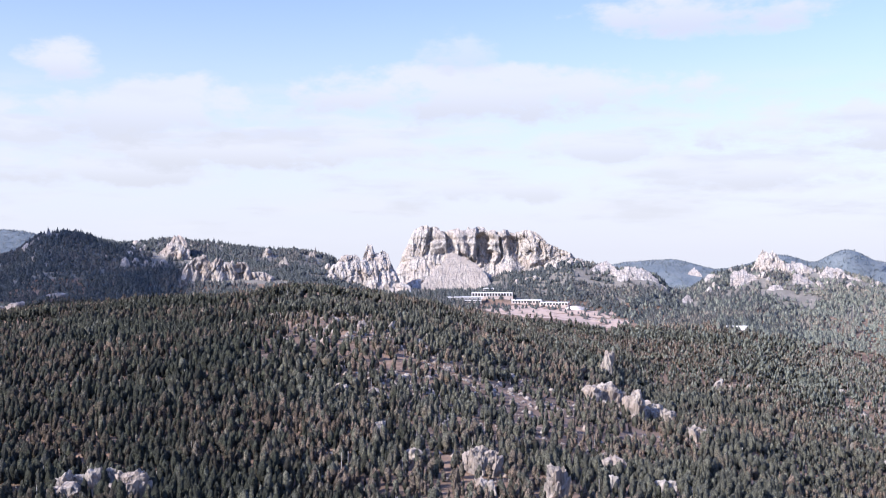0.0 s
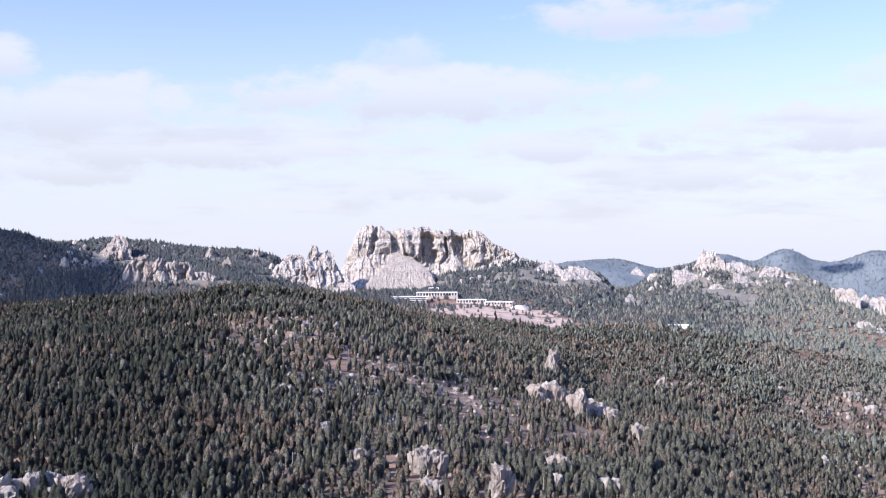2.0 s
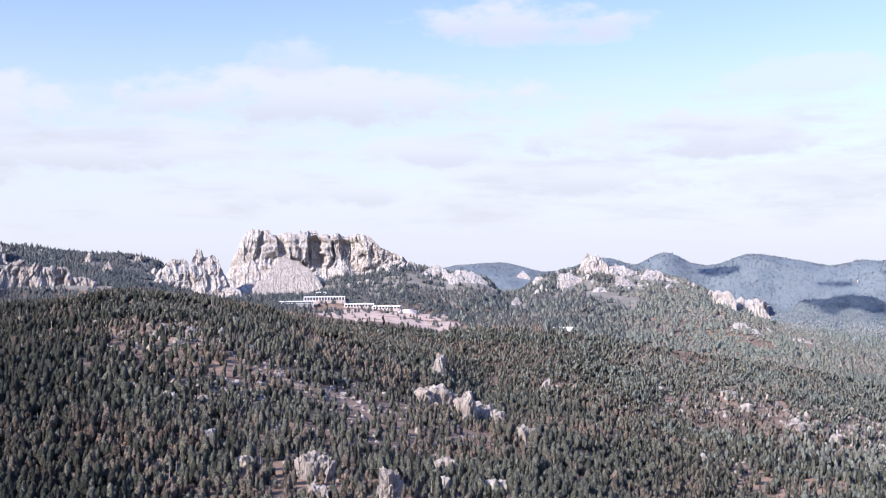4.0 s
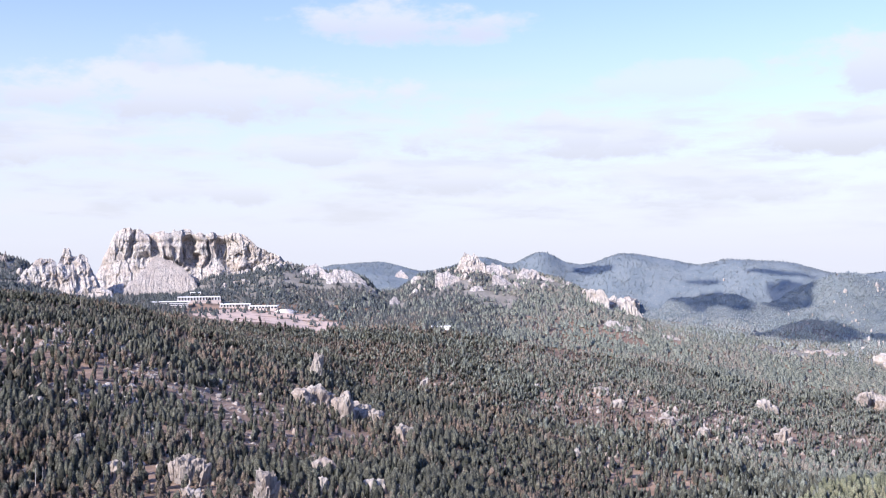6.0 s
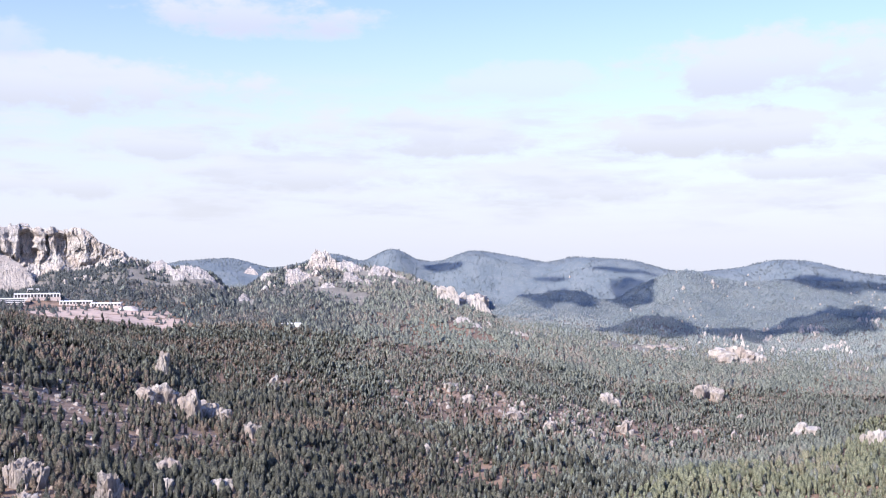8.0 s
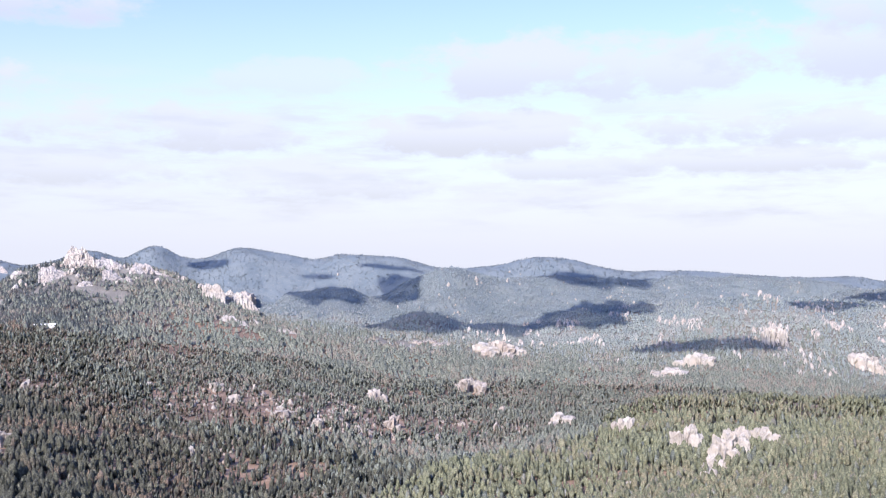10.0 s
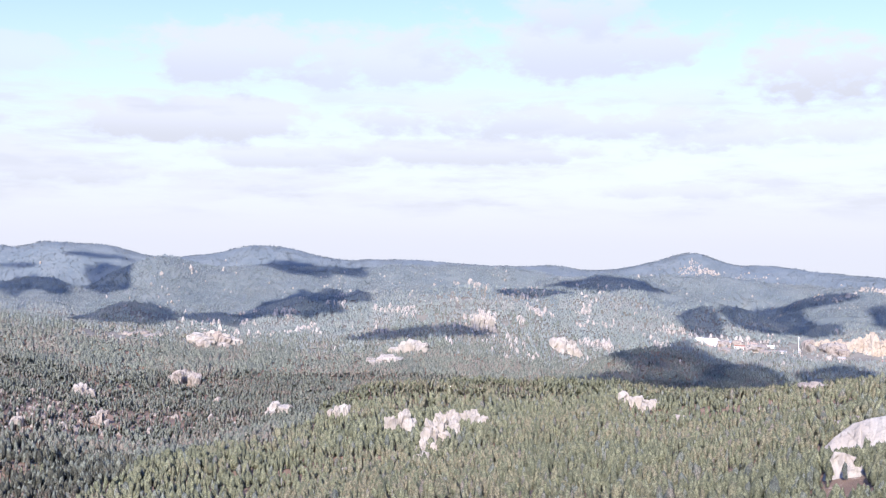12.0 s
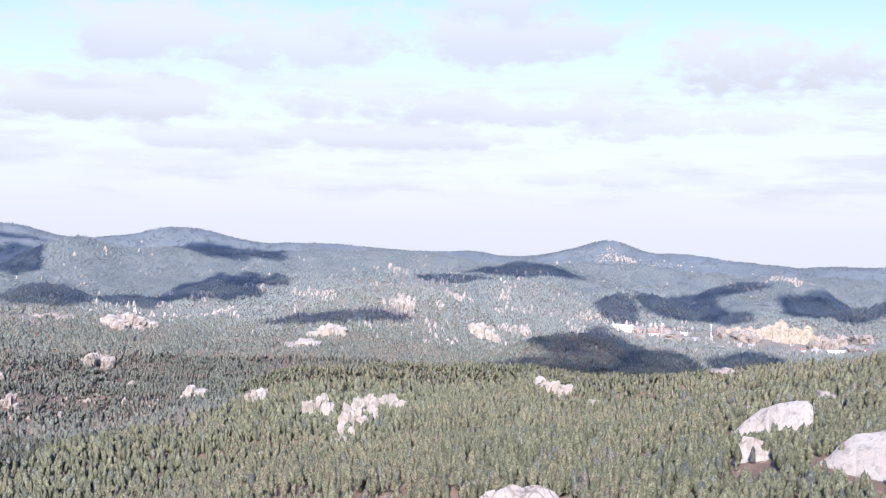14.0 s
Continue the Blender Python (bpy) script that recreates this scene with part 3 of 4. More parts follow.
def ball(cut):
    bm = bmesh.new()
    bmesh.ops.create_icosphere(bm, subdivisions=cut, radius=1.0)
    points, faces = np.array([v.co[:] for v in bm.verts]), np.array([[v.index for v in f.verts] for f in bm.faces])
    bm.free()
    return points, faces


BALLS = {k: ball(k) for k in (2, 3, 4)}


def boulder_mesh(name, half, seed, cut, mat, square=0.6, lean=0.0):
    """A rounded granite mass about its own foot: jointed into blocks, creased and worn."""
    rng = np.random.default_rng(seed)
    points, faces = BALLS[cut]
    p = np.sign(points) * np.abs(points) ** square * np.array(half)
    size = (half[0] + half[1] + half[2]) / 3
    round_it, up = np.arctan2(points[:, 0], points[:, 1]) * size, p[:, 2]
    own, edge = cells(round_it / (size * 0.55), up / (size * 0.75), seed)
    own2, edge2 = cells(round_it / (size * 0.22), up / (size * 0.3), seed + 5)
    level = 0.5 * np.sqrt(np.clip(1 - points[:, 2] ** 2, 0, 1)) + 0.5
    push = (own - 0.5) * 0.40 + (own2 - 0.5) * 0.14 - np.clip(0.08 - edge, 0, 1) * 1.6 - np.clip(0.10 - edge2, 0, 1) * 0.8
    push = push * level + 0.22 * rough(p[:, 0] + up * 0.5, p[:, 1] + up * 0.7, size * 0.7, 5, seed + 9, 0.6)
    p = p * (1 + push)[:, None]
    turn = rng.random() * 6.28
    c, s = math.cos(turn), math.sin(turn)
    p = np.stack((p[:, 0] * c - p[:, 1] * s + lean * p[:, 2], p[:, 0] * s + p[:, 1] * c, p[:, 2]), 1)
    return mesh_from(name, p, faces, mat, smooth=False)


def outcrop(turn, drop, wide, tall, masses, seed, near, mat=None, label=""):
    """A cluster of rounded granite masses on the slope; wide and tall are shares of its distance."""
    rng = np.random.default_rng(seed)
    middle, away = dip(turn, drop, near)
    breadth, rise = wide * away, tall * away
    right = Vector((math.cos(radians(turn)), -math.sin(radians(turn)), 0))
    ahead = Vector((math.sin(radians(turn)), math.cos(radians(turn)), 0))
    thing = new("granite_outcrop")
    thing.location = middle
    count = 1 if masses == 1 else masses + 1
    for k in range(count):
        off = 0.0 if count == 1 else ((k + 0.5) / count - 0.5) * 0.95 + rng.normal(0, 0.05)
        deep = 0.0 if count == 1 else rng.normal(0, 0.22) * breadth
        half = breadth * 0.42 if count == 1 else breadth / count * rng.uniform(0.7, 1.35)
        high = rise if count == 1 else min(rise * (1 - 1.5 * off * off) * rng.uniform(0.6, 1.1), half * 3.2)
        here = middle + right * (off * breadth) + ahead * deep
        here.z = float(ground_height(here.x, here.y))
        shape = (half, half * rng.uniform(0.7, 1.0), max(high * 0.72, half * 0.45))
        apparent = max(half, high) / away * 1925
        one = boulder_mesh("boulder", shape, seed * 13 + k, 4 if apparent > 34 else 3 if apparent > 14 else 2, mat or GRANITE, lean=rng.normal(0, 0.12))
        one.parent = thing
        one.location = here + Vector((0, 0, high - shape[2])) - middle
        ROCK_SPOTS.append((here.x, here.y, half * 0.9))
        ROCK_SPOTS.append((here.x - ahead.x * half * 1.4, here.y - ahead.y * half * 1.4, half * 1.0))
    return tagged(thing, label or "weathered pale granite outcrop among the pines", "rock", "granite outcrops")


# rocks on the wooded slope: bearing, dip, breadth and height as shares of distance, masses
HOME_ROCKS = [
    (8.57, -6.48, 0.0130, 0.0197, 1),
    (8.56, -7.76, 0.0322, 0.0187, 4),
    (10.72, -8.85, 0.0480, 0.0240, 8),
    (13.36, -9.66, 0.0218, 0.0156, 3),
    (1.92, -11.45, 0.0322, 0.0374, 4),
    (2.15, -12.64, 0.0177, 0.0208, 2),
    (5.90, -13.16, 0.0218, 0.0343, 1),
    (8.83, -11.35, 0.0177, 0.0166, 2),
    (8.83, -12.31, 0.0135, 0.0166, 2),
    (-1.50, -10.70, 0.0187, 0.0083, 3),
    (-3.34, -9.41, 0.0125, 0.0104, 1),
    (-18.26, -12.1, 0.0640, 0.0220, 8),
    (-16.04, -12.43, 0.0343, 0.0312, 3),
    (-5.63, -7.40, 0.0145, 0.0177, 3),
    (-3.86, -8.18, 0.0125, 0.0062, 2),
    (11.62, -12.38, 0.0177, 0.0145, 2),
    (-21.86, -2.79, 0.0312, 0.0083, 4),
    (-19.57, -2.17, 0.0187, 0.0047, 3),
    (-5.48, -6.24, 0.0073, 0.0062, 1),
    (14.13, -7.01, 0.0083, 0.0073, 1),
]
VALLEY_ROCKS = [
    (23.41, -7.21, 0.0166, 0.0104, 2),
    (24.29, -7.96, 0.0145, 0.0083, 2),
    (26.90, -8.78, 0.0281, 0.0104, 4),
    (28.62, -9.31, 0.0156, 0.0094, 2),
    (31.73, -8.09, 0.0229, 0.0156, 3),
    (32.55, -9.52, 0.0177, 0.0145, 3),
    (36.75, -7.58, 0.0343, 0.0177, 5),
    (22.21, -10.57, 0.0135, 0.0094, 2),
    (38.07, -5.67, 0.0374, 0.0135, 5),
    (34.50, -5.09, 0.0436, 0.0052, 5),
    (23.45, -2.52, 0.0229, 0.0114, 2),
    (24.91, -3.14, 0.0343, 0.0187, 1),
]
MEADOW_ROCKS = [
    (48.95, -11.90, 0.0130, 0.0220, 3),
    (49.30, -11.40, 0.0190, 0.0220, 4),
    (49.70, -10.90, 0.0250, 0.0240, 4),
    (50.15, -10.45, 0.0280, 0.0290, 5),
    (50.60, -10.05, 0.0300, 0.0310, 5),
    (51.15, -9.95, 0.0250, 0.0240, 4),
    (51.95, -10.20, 0.0130, 0.0200, 2),
    (47.85, -10.35, 0.0240, 0.0240, 4),
    (44.91, -12.39, 0.0177, 0.0073, 3),
    (38.26, -5.60, 0.0395, 0.0125, 5),
    (60.17, -8.64, 0.0322, 0.0125, 5),
    (62.35, -9.45, 0.0114, 0.0073, 1),
    (41.54, -9.15, 0.0260, 0.0083, 4),
    (44.51, -9.58, 0.0156, 0.0156, 3),
    (52.18, -4.81, 0.0180, 0.0229, 4),
    # a pale path strip, built here as a low rock outcrop
    (46.88, -6.64, 0.0312, 0.0073, 5),
    (48.36, -6.04, 0.0300, 0.0104, 5),
    (56.51, -5.88, 0.0250, 0.0110, 5),
]
TOWN_ROCKS = [
    (70.76, -8.97, 0.0239, 0.0083, 3),
    (74.32, -10.76, 0.0208, 0.0114, 2),
    (73.83, -8.61, 0.0416, 0.0104, 5),
    (69.33, -5.52, 0.0364, 0.0094, 5),
    (74.22, -5.70, 0.0468, 0.0094, 5),
    (65.38, -5.70, 0.0519, 0.0062, 5),
    (69.11, -7.47, 0.0260, 0.0104, 3),
]
for group, near, seed in ((HOME_ROCKS, 550, 100), (VALLEY_ROCKS, 700, 200), (MEADOW_ROCKS, 700, 300), (TOWN_ROCKS, 550, 400)):
    for k, (turn, drop, wide, tall, masses) in enumerate(group):
        tagged(outcrop(turn, drop, wide * (0.75 if group is VALLEY_ROCKS else 1.0), tall * (0.75 if group is VALLEY_ROCKS else 1.0), masses, seed + k, near, mat=GRANITE if near == 550 or group is VALLEY_ROCKS else GRANITE_CREAM), group="granite outcrops")


# ---- the carved mountain and the great cliffs ----
# how far the carved wall stands back along its length: bearing, metres
WALL = ((-3.0, 26), (-2.4, 16), (-1.9, 7), (-1.3, 0), (-0.85, -1), (-0.76, 12), (-0.62, 13), (-0.55, -3), (-0.3, -7), (0.02, -8), (0.10, 15), (0.48, 13), (0.56, 1),
        (0.72, -4), (1.1, -4), (1.28, 5), (1.5, 2), (1.72, 3), (1.80, 36), (2.38, 38), (2.46, 12), (2.6, 7), (2.84, 9), (2.9, 26), (3.0, 26), (3.05, 13),
        (3.32, 12), (3.4, 34), (3.95, 32), (4.05, 14), (4.5, 4), (5.0, 0), (5.6, -5), (6.3, -8), (7.5, 0))
# the line along which the wall meets the broken foot and the rubble: bearing, angle
LEDGE = ((-3.0, -0.7), (-1.6, -0.35), (-0.6, -0.1), (0.4, 0.0), (1.3, -0.2), (1.7, -0.6), (2.4, -0.75), (2.9, -0.55), (3.6, -0.3), (4.2, -0.8), (7.5, -1.4))


def heads(turn, angle, z):
    """How far the rock face steps back or forward: blunt carved heads with shaded clefts to their lee, over a broken foot."""
    lean = np.where(turn < -0.3, 0.24, -0.06) * (angle - 0.5) + 0.14 * rough(turn * 48, z, 34, 3, 611, 0.6)
    tops = np.interp(turn, (-1, 0, 1.5, 2.1, 3, 3.6), (1.5, 1.15, 0.95, 1.15, 0.85, 0.95))
    back = np.interp(turn - lean, *np.array(WALL, float).T) * (0.35 + 0.65 * np.clip((tops - angle) / 0.25, 0, 1))
    line = np.interp(turn, *np.array(LEDGE, float).T)
    above = np.clip((angle - line) / 0.3, 0, 1)
    calm_back = np.interp(turn, (-3.0, -1.3, 1.7, 4.0, 5.5, 7.5), (22, 0, 6, 12, -2, 0))
    brow = 9.0 * np.clip((angle - 0.75) / 0.55, 0, 1) ** 2
    eyes = 2.5 * np.exp(-((angle - 0.72) / 0.09) ** 2) - 3.0 * np.exp(-((angle - 0.50) / 0.14) ** 2)
    step = calm_back + (back - calm_back) * above + brow + eyes * above * (turn < 3.3)
    return step - np.clip(line - angle, 0, 9) * 2730 * 0.0175 * 0.85


def worked(turn, angle):
    """The carved faces are smoother than the wild rock."""
    smooth = np.clip((turn + 0.7) / 0.15, 0, 1) * np.clip((3.5 - turn) / 0.3, 0, 1) * np.clip((angle + 0.1) / 0.2, 0, 1)
    return (1 - 0.55 * smooth) * np.interp(turn, (-1.0, 0.0, 3.8, 4.4), (0.75, 0.9, 1.0, 1.5))


tagged(crag("carved_mountain", "pale granite mountain with great heads carved into its cliff", [
    (-2.85, -1.9), (-2.48, -1.05), (-2.33, -0.66), (-1.96, 0.22), (-1.70, 0.81), (-1.46, 1.25), (-1.12, 1.42), (-0.68, 1.36), (0.05, 1.24), (0.49, 1.15), (0.94, 1.27),
    (1.53, 1.24), (1.82, 1.38), (2.12, 1.41), (2.51, 1.17), (2.86, 1.05), (3.31, 1.20), (3.60, 1.08), (3.90, 0.99), (4.35, 1.20), (4.79, 1.13), (5.09, 0.87), (5.53, 0.45),
    (6.13, 0.14), (6.72, -0.06), (7.1, -0.5), (7.5, -1.0)],
    -3.0, 2740, 0.12, 130, 500, GRANITE_WHITE, block=17.0, jag=0.018, step=0.8, relief=0.8, shape=heads, calm=worked, bow=0.12), category="mountain")
crag("talus_slope", "pale fan of blasted granite rubble below the cliff", [
    (-1.6, -2.3), (-1.1, -1.6), (-0.6, -1.15), (-0.25, -0.83), (0.1, -0.35), (0.43, -0.03), (0.8, -0.12), (1.22, -0.30), (1.6, -0.52), (1.96, -0.78), (2.2, -1.1), (2.5, -1.6), (2.9, -2.3)],
    -2.4, 2600, 1.25, 60, 505, SCREE, block=6.0, jag=0.02, relief=0.5, bow=0.0)
crag("granite_spire", "cluster of pale granite spires rising from the pines", [
    (-6.85, -1.65), (-6.48, -1.36), (-6.05, -0.93), (-5.57, -0.49), (-5.33, -0.14), (-5.05, -0.10), (-4.76, -0.12), (-4.47, -0.27), (-4.24, -0.44), (-4.16, 0.08), (-3.98, 0.46),
    (-3.75, 0.37), (-3.61, -0.01), (-3.32, 0.02), (-3.17, 0.22), (-2.88, -0.16), (-2.74, -0.51), (-2.45, -1.10), (-2.25, -1.6)],
    ((-6.85, -1.8), (-5.06, -2.1), (-3.91, -2.3), (-2.25, -2.5)), 2540, 0.75, 60, 520, GRANITE_WHITE, block=14.0, jag=0.035, step=0.9, relief=1.0)
crag("granite_boulder", "rounded pale granite boulder at the foot of spires", [
    (-2.85, -2.2), (-2.60, -1.69), (-2.16, -1.58), (-1.72, -1.75), (-1.4, -2.2)], -2.8, 2480, 0.6, 40, 522, GRANITE_WHITE, block=14.0, jag=0.03)
crag("granite_cliff", "broken granite cliff on a pine-covered ridge", [
    (-13.5, -1.05), (-13.30, -0.57), (-12.82, -0.15), (-12.42, -0.10), (-12.01, -0.38), (-11.74, -0.27), (-11.47, -0.44), (-10.93, -0.39), (-10.39, -0.60), (-9.97, -0.97),
    (-9.56, -0.92), (-9.01, -1.24), (-8.3, -1.38)], ((-13.5, -1.3), (-12.29, -1.45), (-11.21, -1.8), (-10.53, -1.95), (-9.84, -1.6), (-8.3, -1.5)), None, 0.45, 40, 540,
    block=17.0, jag=0.1, step=0.9)
crag("granite_cliff", "pale granite cliff near a wooded crest", [
    (-14.9, -0.5), (-14.67, 0.0), (-14.40, 0.42), (-14.01, 0.80), (-13.61, 0.84), (-13.21, 0.62), (-13.1, 0.2)], ((-14.9, -0.6), (-14.0, -0.75), (-13.1, -0.2)), None, 0.7, 40, 545, block=13.0, jag=0.1)
crag("granite_cliff", "small granite tower among dark pines", [(-9.45, -0.2), (-9.3, 0.2), (-9.2, 0.34), (-9.0, 0.12), (-8.82, -0.25)], -0.45, None, 0.4, 24, 546, block=9.0)
crag("granite_cliff", "narrow granite crag among dark pines", [(-8.65, -0.6), (-8.45, -0.25), (-8.31, -0.10), (-8.1, -0.4), (-7.95, -0.65)], -0.85, None, 0.4, 24, 548, block=9.0)
crag("granite_cliff", "granite knob on a dark pine hump", [(-20.6, -0.3), (-20.4, 0.7), (-20.0, 1.1), (-19.7, 0.9), (-19.4, 0.2)], -0.8, 2760, 0.3, 30, 560, block=9.0)
crag("granite_cliff", "small pale crag on a wooded crest", [(-7.2, -0.6), (-7.0, 0.05), (-6.7, 0.1), (-6.5, -0.6)], -0.9, 2830, 0.3, 30, 562, block=8.0)
# pale rock along the two ridges beyond the halls: label, crest, foot, distance, lean, size of the joints
SHOULDERS = [
    ("rough granite shoulder half hidden by pines", ((6.95, -1.35), (7.4, -1.0), (8.0, -0.7), (8.5, -0.5), (8.9, -0.75), (9.3, -1.25)), ((6.95, -1.6), (8.7, -1.95), (9.3, -1.7)), None, 1.1, 10),
    ("pale granite rib running down a wooded ridge", ((9.1, -1.2), (9.5, -0.65), (10.0, -0.78), (10.7, -1.05), (11.2, -1.45), (11.6, -1.85), (11.8, -2.2)), ((9.1, -1.3), (10.5, -1.7), (11.8, -2.5)), None, 0.8, 10),
    ("low pale rocks at the end of a wooded ridge", ((12.4, -2.4), (12.6, -2.2), (12.9, -2.5), (13.1, -2.9)), ((12.4, -2.7), (13.1, -3.1)), None, 1.0, 7),
    ("pale granite tower crowning a wooded ridge", ((15.9, -0.8), (16.1, -0.3), (16.4, 0.0), (16.75, 0.02), (17.05, -0.2), (17.3, -0.5), (17.6, -0.9)), -1.3, 2780, 0.3, 11),
    ("small granite knobs on a wooded crest", ((12.5, -1.35), (12.8, -1.0), (13.1, -0.95), (13.4, -1.2)), -1.6, None, 0.6, 8),
    ("small rounded granite knob on a wooded crest", ((13.5, -1.4), (13.7, -1.1), (14.0, -1.12), (14.2, -1.45)), -1.6, None, 0.6, 7),
    ("smooth pale granite slab on a wooded ridge", ((14.8, -1.3), (15.0, -0.95), (15.35, -0.93), (15.8, -1.2), (16.3, -1.5), (16.7, -1.8)), ((14.8, -1.65), (15.7, -1.95), (16.7, -2.2)), None, 0.9, 13),
    ("rounded pale granite slab among the pines", ((16.6, -1.9), (16.9, -1.65), (17.2, -1.75), (17.6, -2.2)), ((16.6, -2.3), (17.6, -2.55)), None, 0.9, 12),
    ("low pale granite ledge among the pines", ((17.6, -2.3), (18.0, -2.32), (18.5, -2.5), (18.9, -2.8)), ((17.6, -2.55), (18.9, -2.95)), None, 1.2, 8),
    ("row of pale granite slabs on a ridge", ((17.5, -0.6), (17.8, -0.5), (18.3, -0.7), (18.7, -0.9), (19.1, -1.3)), ((17.5, -1.1), (18.4, -1.4), (19.1, -1.7)), None, 0.7, 10),
    ("broken band of pale granite below a crest", ((17.8, -1.25), (18.1, -1.15), (18.6, -1.5), (19.0, -1.7), (19.3, -2.05)), ((17.8, -1.6), (18.6, -1.95), (19.3, -2.3)), None, 0.9, 9),
    ("smooth pale granite slab along a ridge", ((19.1, -1.15), (19.4, -0.87), (19.9, -0.85), (20.4, -1.1), (20.9, -1.35), (21.2, -1.65)), ((19.1, -1.5), (20.2, -1.8), (21.2, -1.95)), None, 0.9, 11),
    ("cracked pale cliff where a ridge drops away", ((22.7, -2.0), (22.9, -1.75), (23.3, -1.88), (23.7, -2.1), (23.9, -2.45)), ((22.7, -2.7), (23.9, -3.1)), None, 0.45, 10),
    ("smooth tan granite cliff where a ridge drops away", ((23.75, -2.6), (24.0, -2.35), (24.25, -2.2), (24.7, -2.4), (25.2, -2.75), (25.45, -3.05), (25.55, -3.3)), ((23.75, -3.05), (25.55, -3.6)), None, 0.5, 13),
    ("flat pale granite slab in the forest", ((23.5, -3.95), (23.7, -3.7), (24.1, -3.62), (24.6, -3.85), (25.1, -4.15)), ((23.5, -4.2), (25.1, -4.35)), None, 1.6, 8),
    ("small pale granite slab in the forest", ((25.1, -4.0), (25.3, -3.85), (25.55, -3.95), (25.7, -4.2)), -4.3, None, 1.6, 7),
    ("narrow pale granite slab in the forest", ((26.3, -4.4), (26.6, -4.28), (27.2, -4.42), (27.8, -4.65)), ((26.3, -4.62), (27.8, -4.85)), None, 1.6, 7),
]
for k, (label, crest, foot, away, lean, joints) in enumerate(SHOULDERS):
    crag("granite_ledge", label, crest, foot, away, lean * 1.4, 24, 580 + 2 * k, GRANITE_CREAM if k > 11 else GRANITE_WHITE, block=joints, relief=0.5, jag=0.08, step=0.9, bow=0.4, sink=0.45)

# smooth domes and slabs on the olive hill
crag("granite_dome", "smooth bare granite dome among the pines", [
    (69.3, -10.5), (69.74, -10.03), (70.2, -9.66), (70.69, -9.32), (71.63, -8.91), (72.44, -8.74), (73.0, -8.70), (73.25, -8.95)],
    ((69.3, -10.9), (70.3, -11.0), (71.5, -10.3), (73.25, -9.8)), None, 1.25, 20, 640, GRANITE_CREAM,
    block=16.0, jag=0.02, relief=0.25, step=0.9, smooth=True, apron=4)
crag("granite_dome", "lumpy bare granite boulder below a dome", [
    (69.35, -11.9), (69.55, -11.30), (69.90, -10.66), (70.31, -10.68), (70.87, -10.78), (71.15, -11.18), (71.3, -11.5)],
    ((69.35, -12.2), (70.0, -12.2), (70.5, -11.7), (71.3, -11.6)), None, 0.8, 16, 642, GRANITE_CREAM,
    block=7.0, jag=0.06, relief=0.6, step=0.9, smooth=True, apron=4)
crag("granite_slab", "broad sloping bare granite slab with thin cracks", [
    (73.0, -12.3), (73.35, -12.0), (74.13, -11.55), (74.64, -11.01), (75.15, -10.63), (76.65, -10.41), (78.5, -10.5), (80.5, -11.5)],
    ((73.0, -12.4), (75.0, -12.4), (78.0, -12.5), (80.5, -12.5)), None, 2.0, 20, 644, GRANITE_CREAM,
    block=14.0, jag=0.02, relief=0.3, step=0.9, smooth=True)
crag("granite_outcrop", "pinkish bare granite ledge among the pines", [
    (56.2, -14.8), (56.76, -14.25), (57.94, -13.9), (58.7, -14.0), (59.43, -13.85), (60.47, -14.1), (61.0, -14.6)], -15.2, None, 0.9, 20, 646,
    GRANITE_PINK, block=8.0, jag=0.06, relief=0.6)
crag("granite_outcrop", "weathered tan granite hill beside the town", [
    (68.0, -5.75), (68.5, -5.4), (69.32, -5.09), (70.0, -5.1), (70.70, -4.88), (71.24, -4.65), (71.64, -4.55), (71.92, -4.76), (72.87, -4.91), (73.3, -5.2), (74.74, -5.64)],
    ((68.0, -5.9), (71.0, -5.6), (74.8, -5.85)), None, 1.0, 40, 648,
    GRANITE_TAN, block=12.0, jag=0.12)


# ---- loose rock ----
def boulder(seed, sides=6):
    """A blunt one-metre stone."""
    rng = np.random.default_rng(seed)
    points, faces = [], []
    for level, share in ((-0.3, 0.9), (0.35, 1.0), (0.8, 0.6)):
        for j in range(sides):
            a = 2 * math.pi * (j + 0.4 * rng.random()) / sides
            r = 0.5 * share * rng.uniform(0.75, 1.2)
            points.append((r * math.cos(a), r * math.sin(a), level + rng.uniform(-0.1, 0.1)))
    points.append((rng.normal(0, 0.08), rng.normal(0, 0.08), 1.0))
    for q in range(3):
        for j in range(sides):
            n, p = (j + 1) % sides, q * sides
            if q < 2:
                faces += [(p + j, p + n, p + sides + n), (p + j, p + sides + n, p + sides + j)]
            else:
                faces.append((p + j, p + n, 3 * sides))
    return np.array(points), np.array(faces)


# bearing, distance, half width and half depth (metres), number, mean height, breadth
RUBBLE = [
    (51, 3050, 640, 380, 6000, 11, 0.62), (57, 2800, 300, 260, 2000, 11, 0.62), (38, 3550, 300, 260, 160, 9, 0.7), (33, 1620, 300, 260, 1000, 4.0, 1.1), (28, 1480, 260, 200, 700, 3.6, 1.1),
    (-4, 1130, 120, 180, 1000, 2.2, 1.7), (1.5, 990, 160, 230, 1000, 2.2, 1.7), (2.5, 960, 170, 240, 1000, 1.5, 1.9), (24, 1560, 190, 260, 900, 3.4, 1.2), (67, 3000, 480, 230, 420, 7.5, 0.9),
]
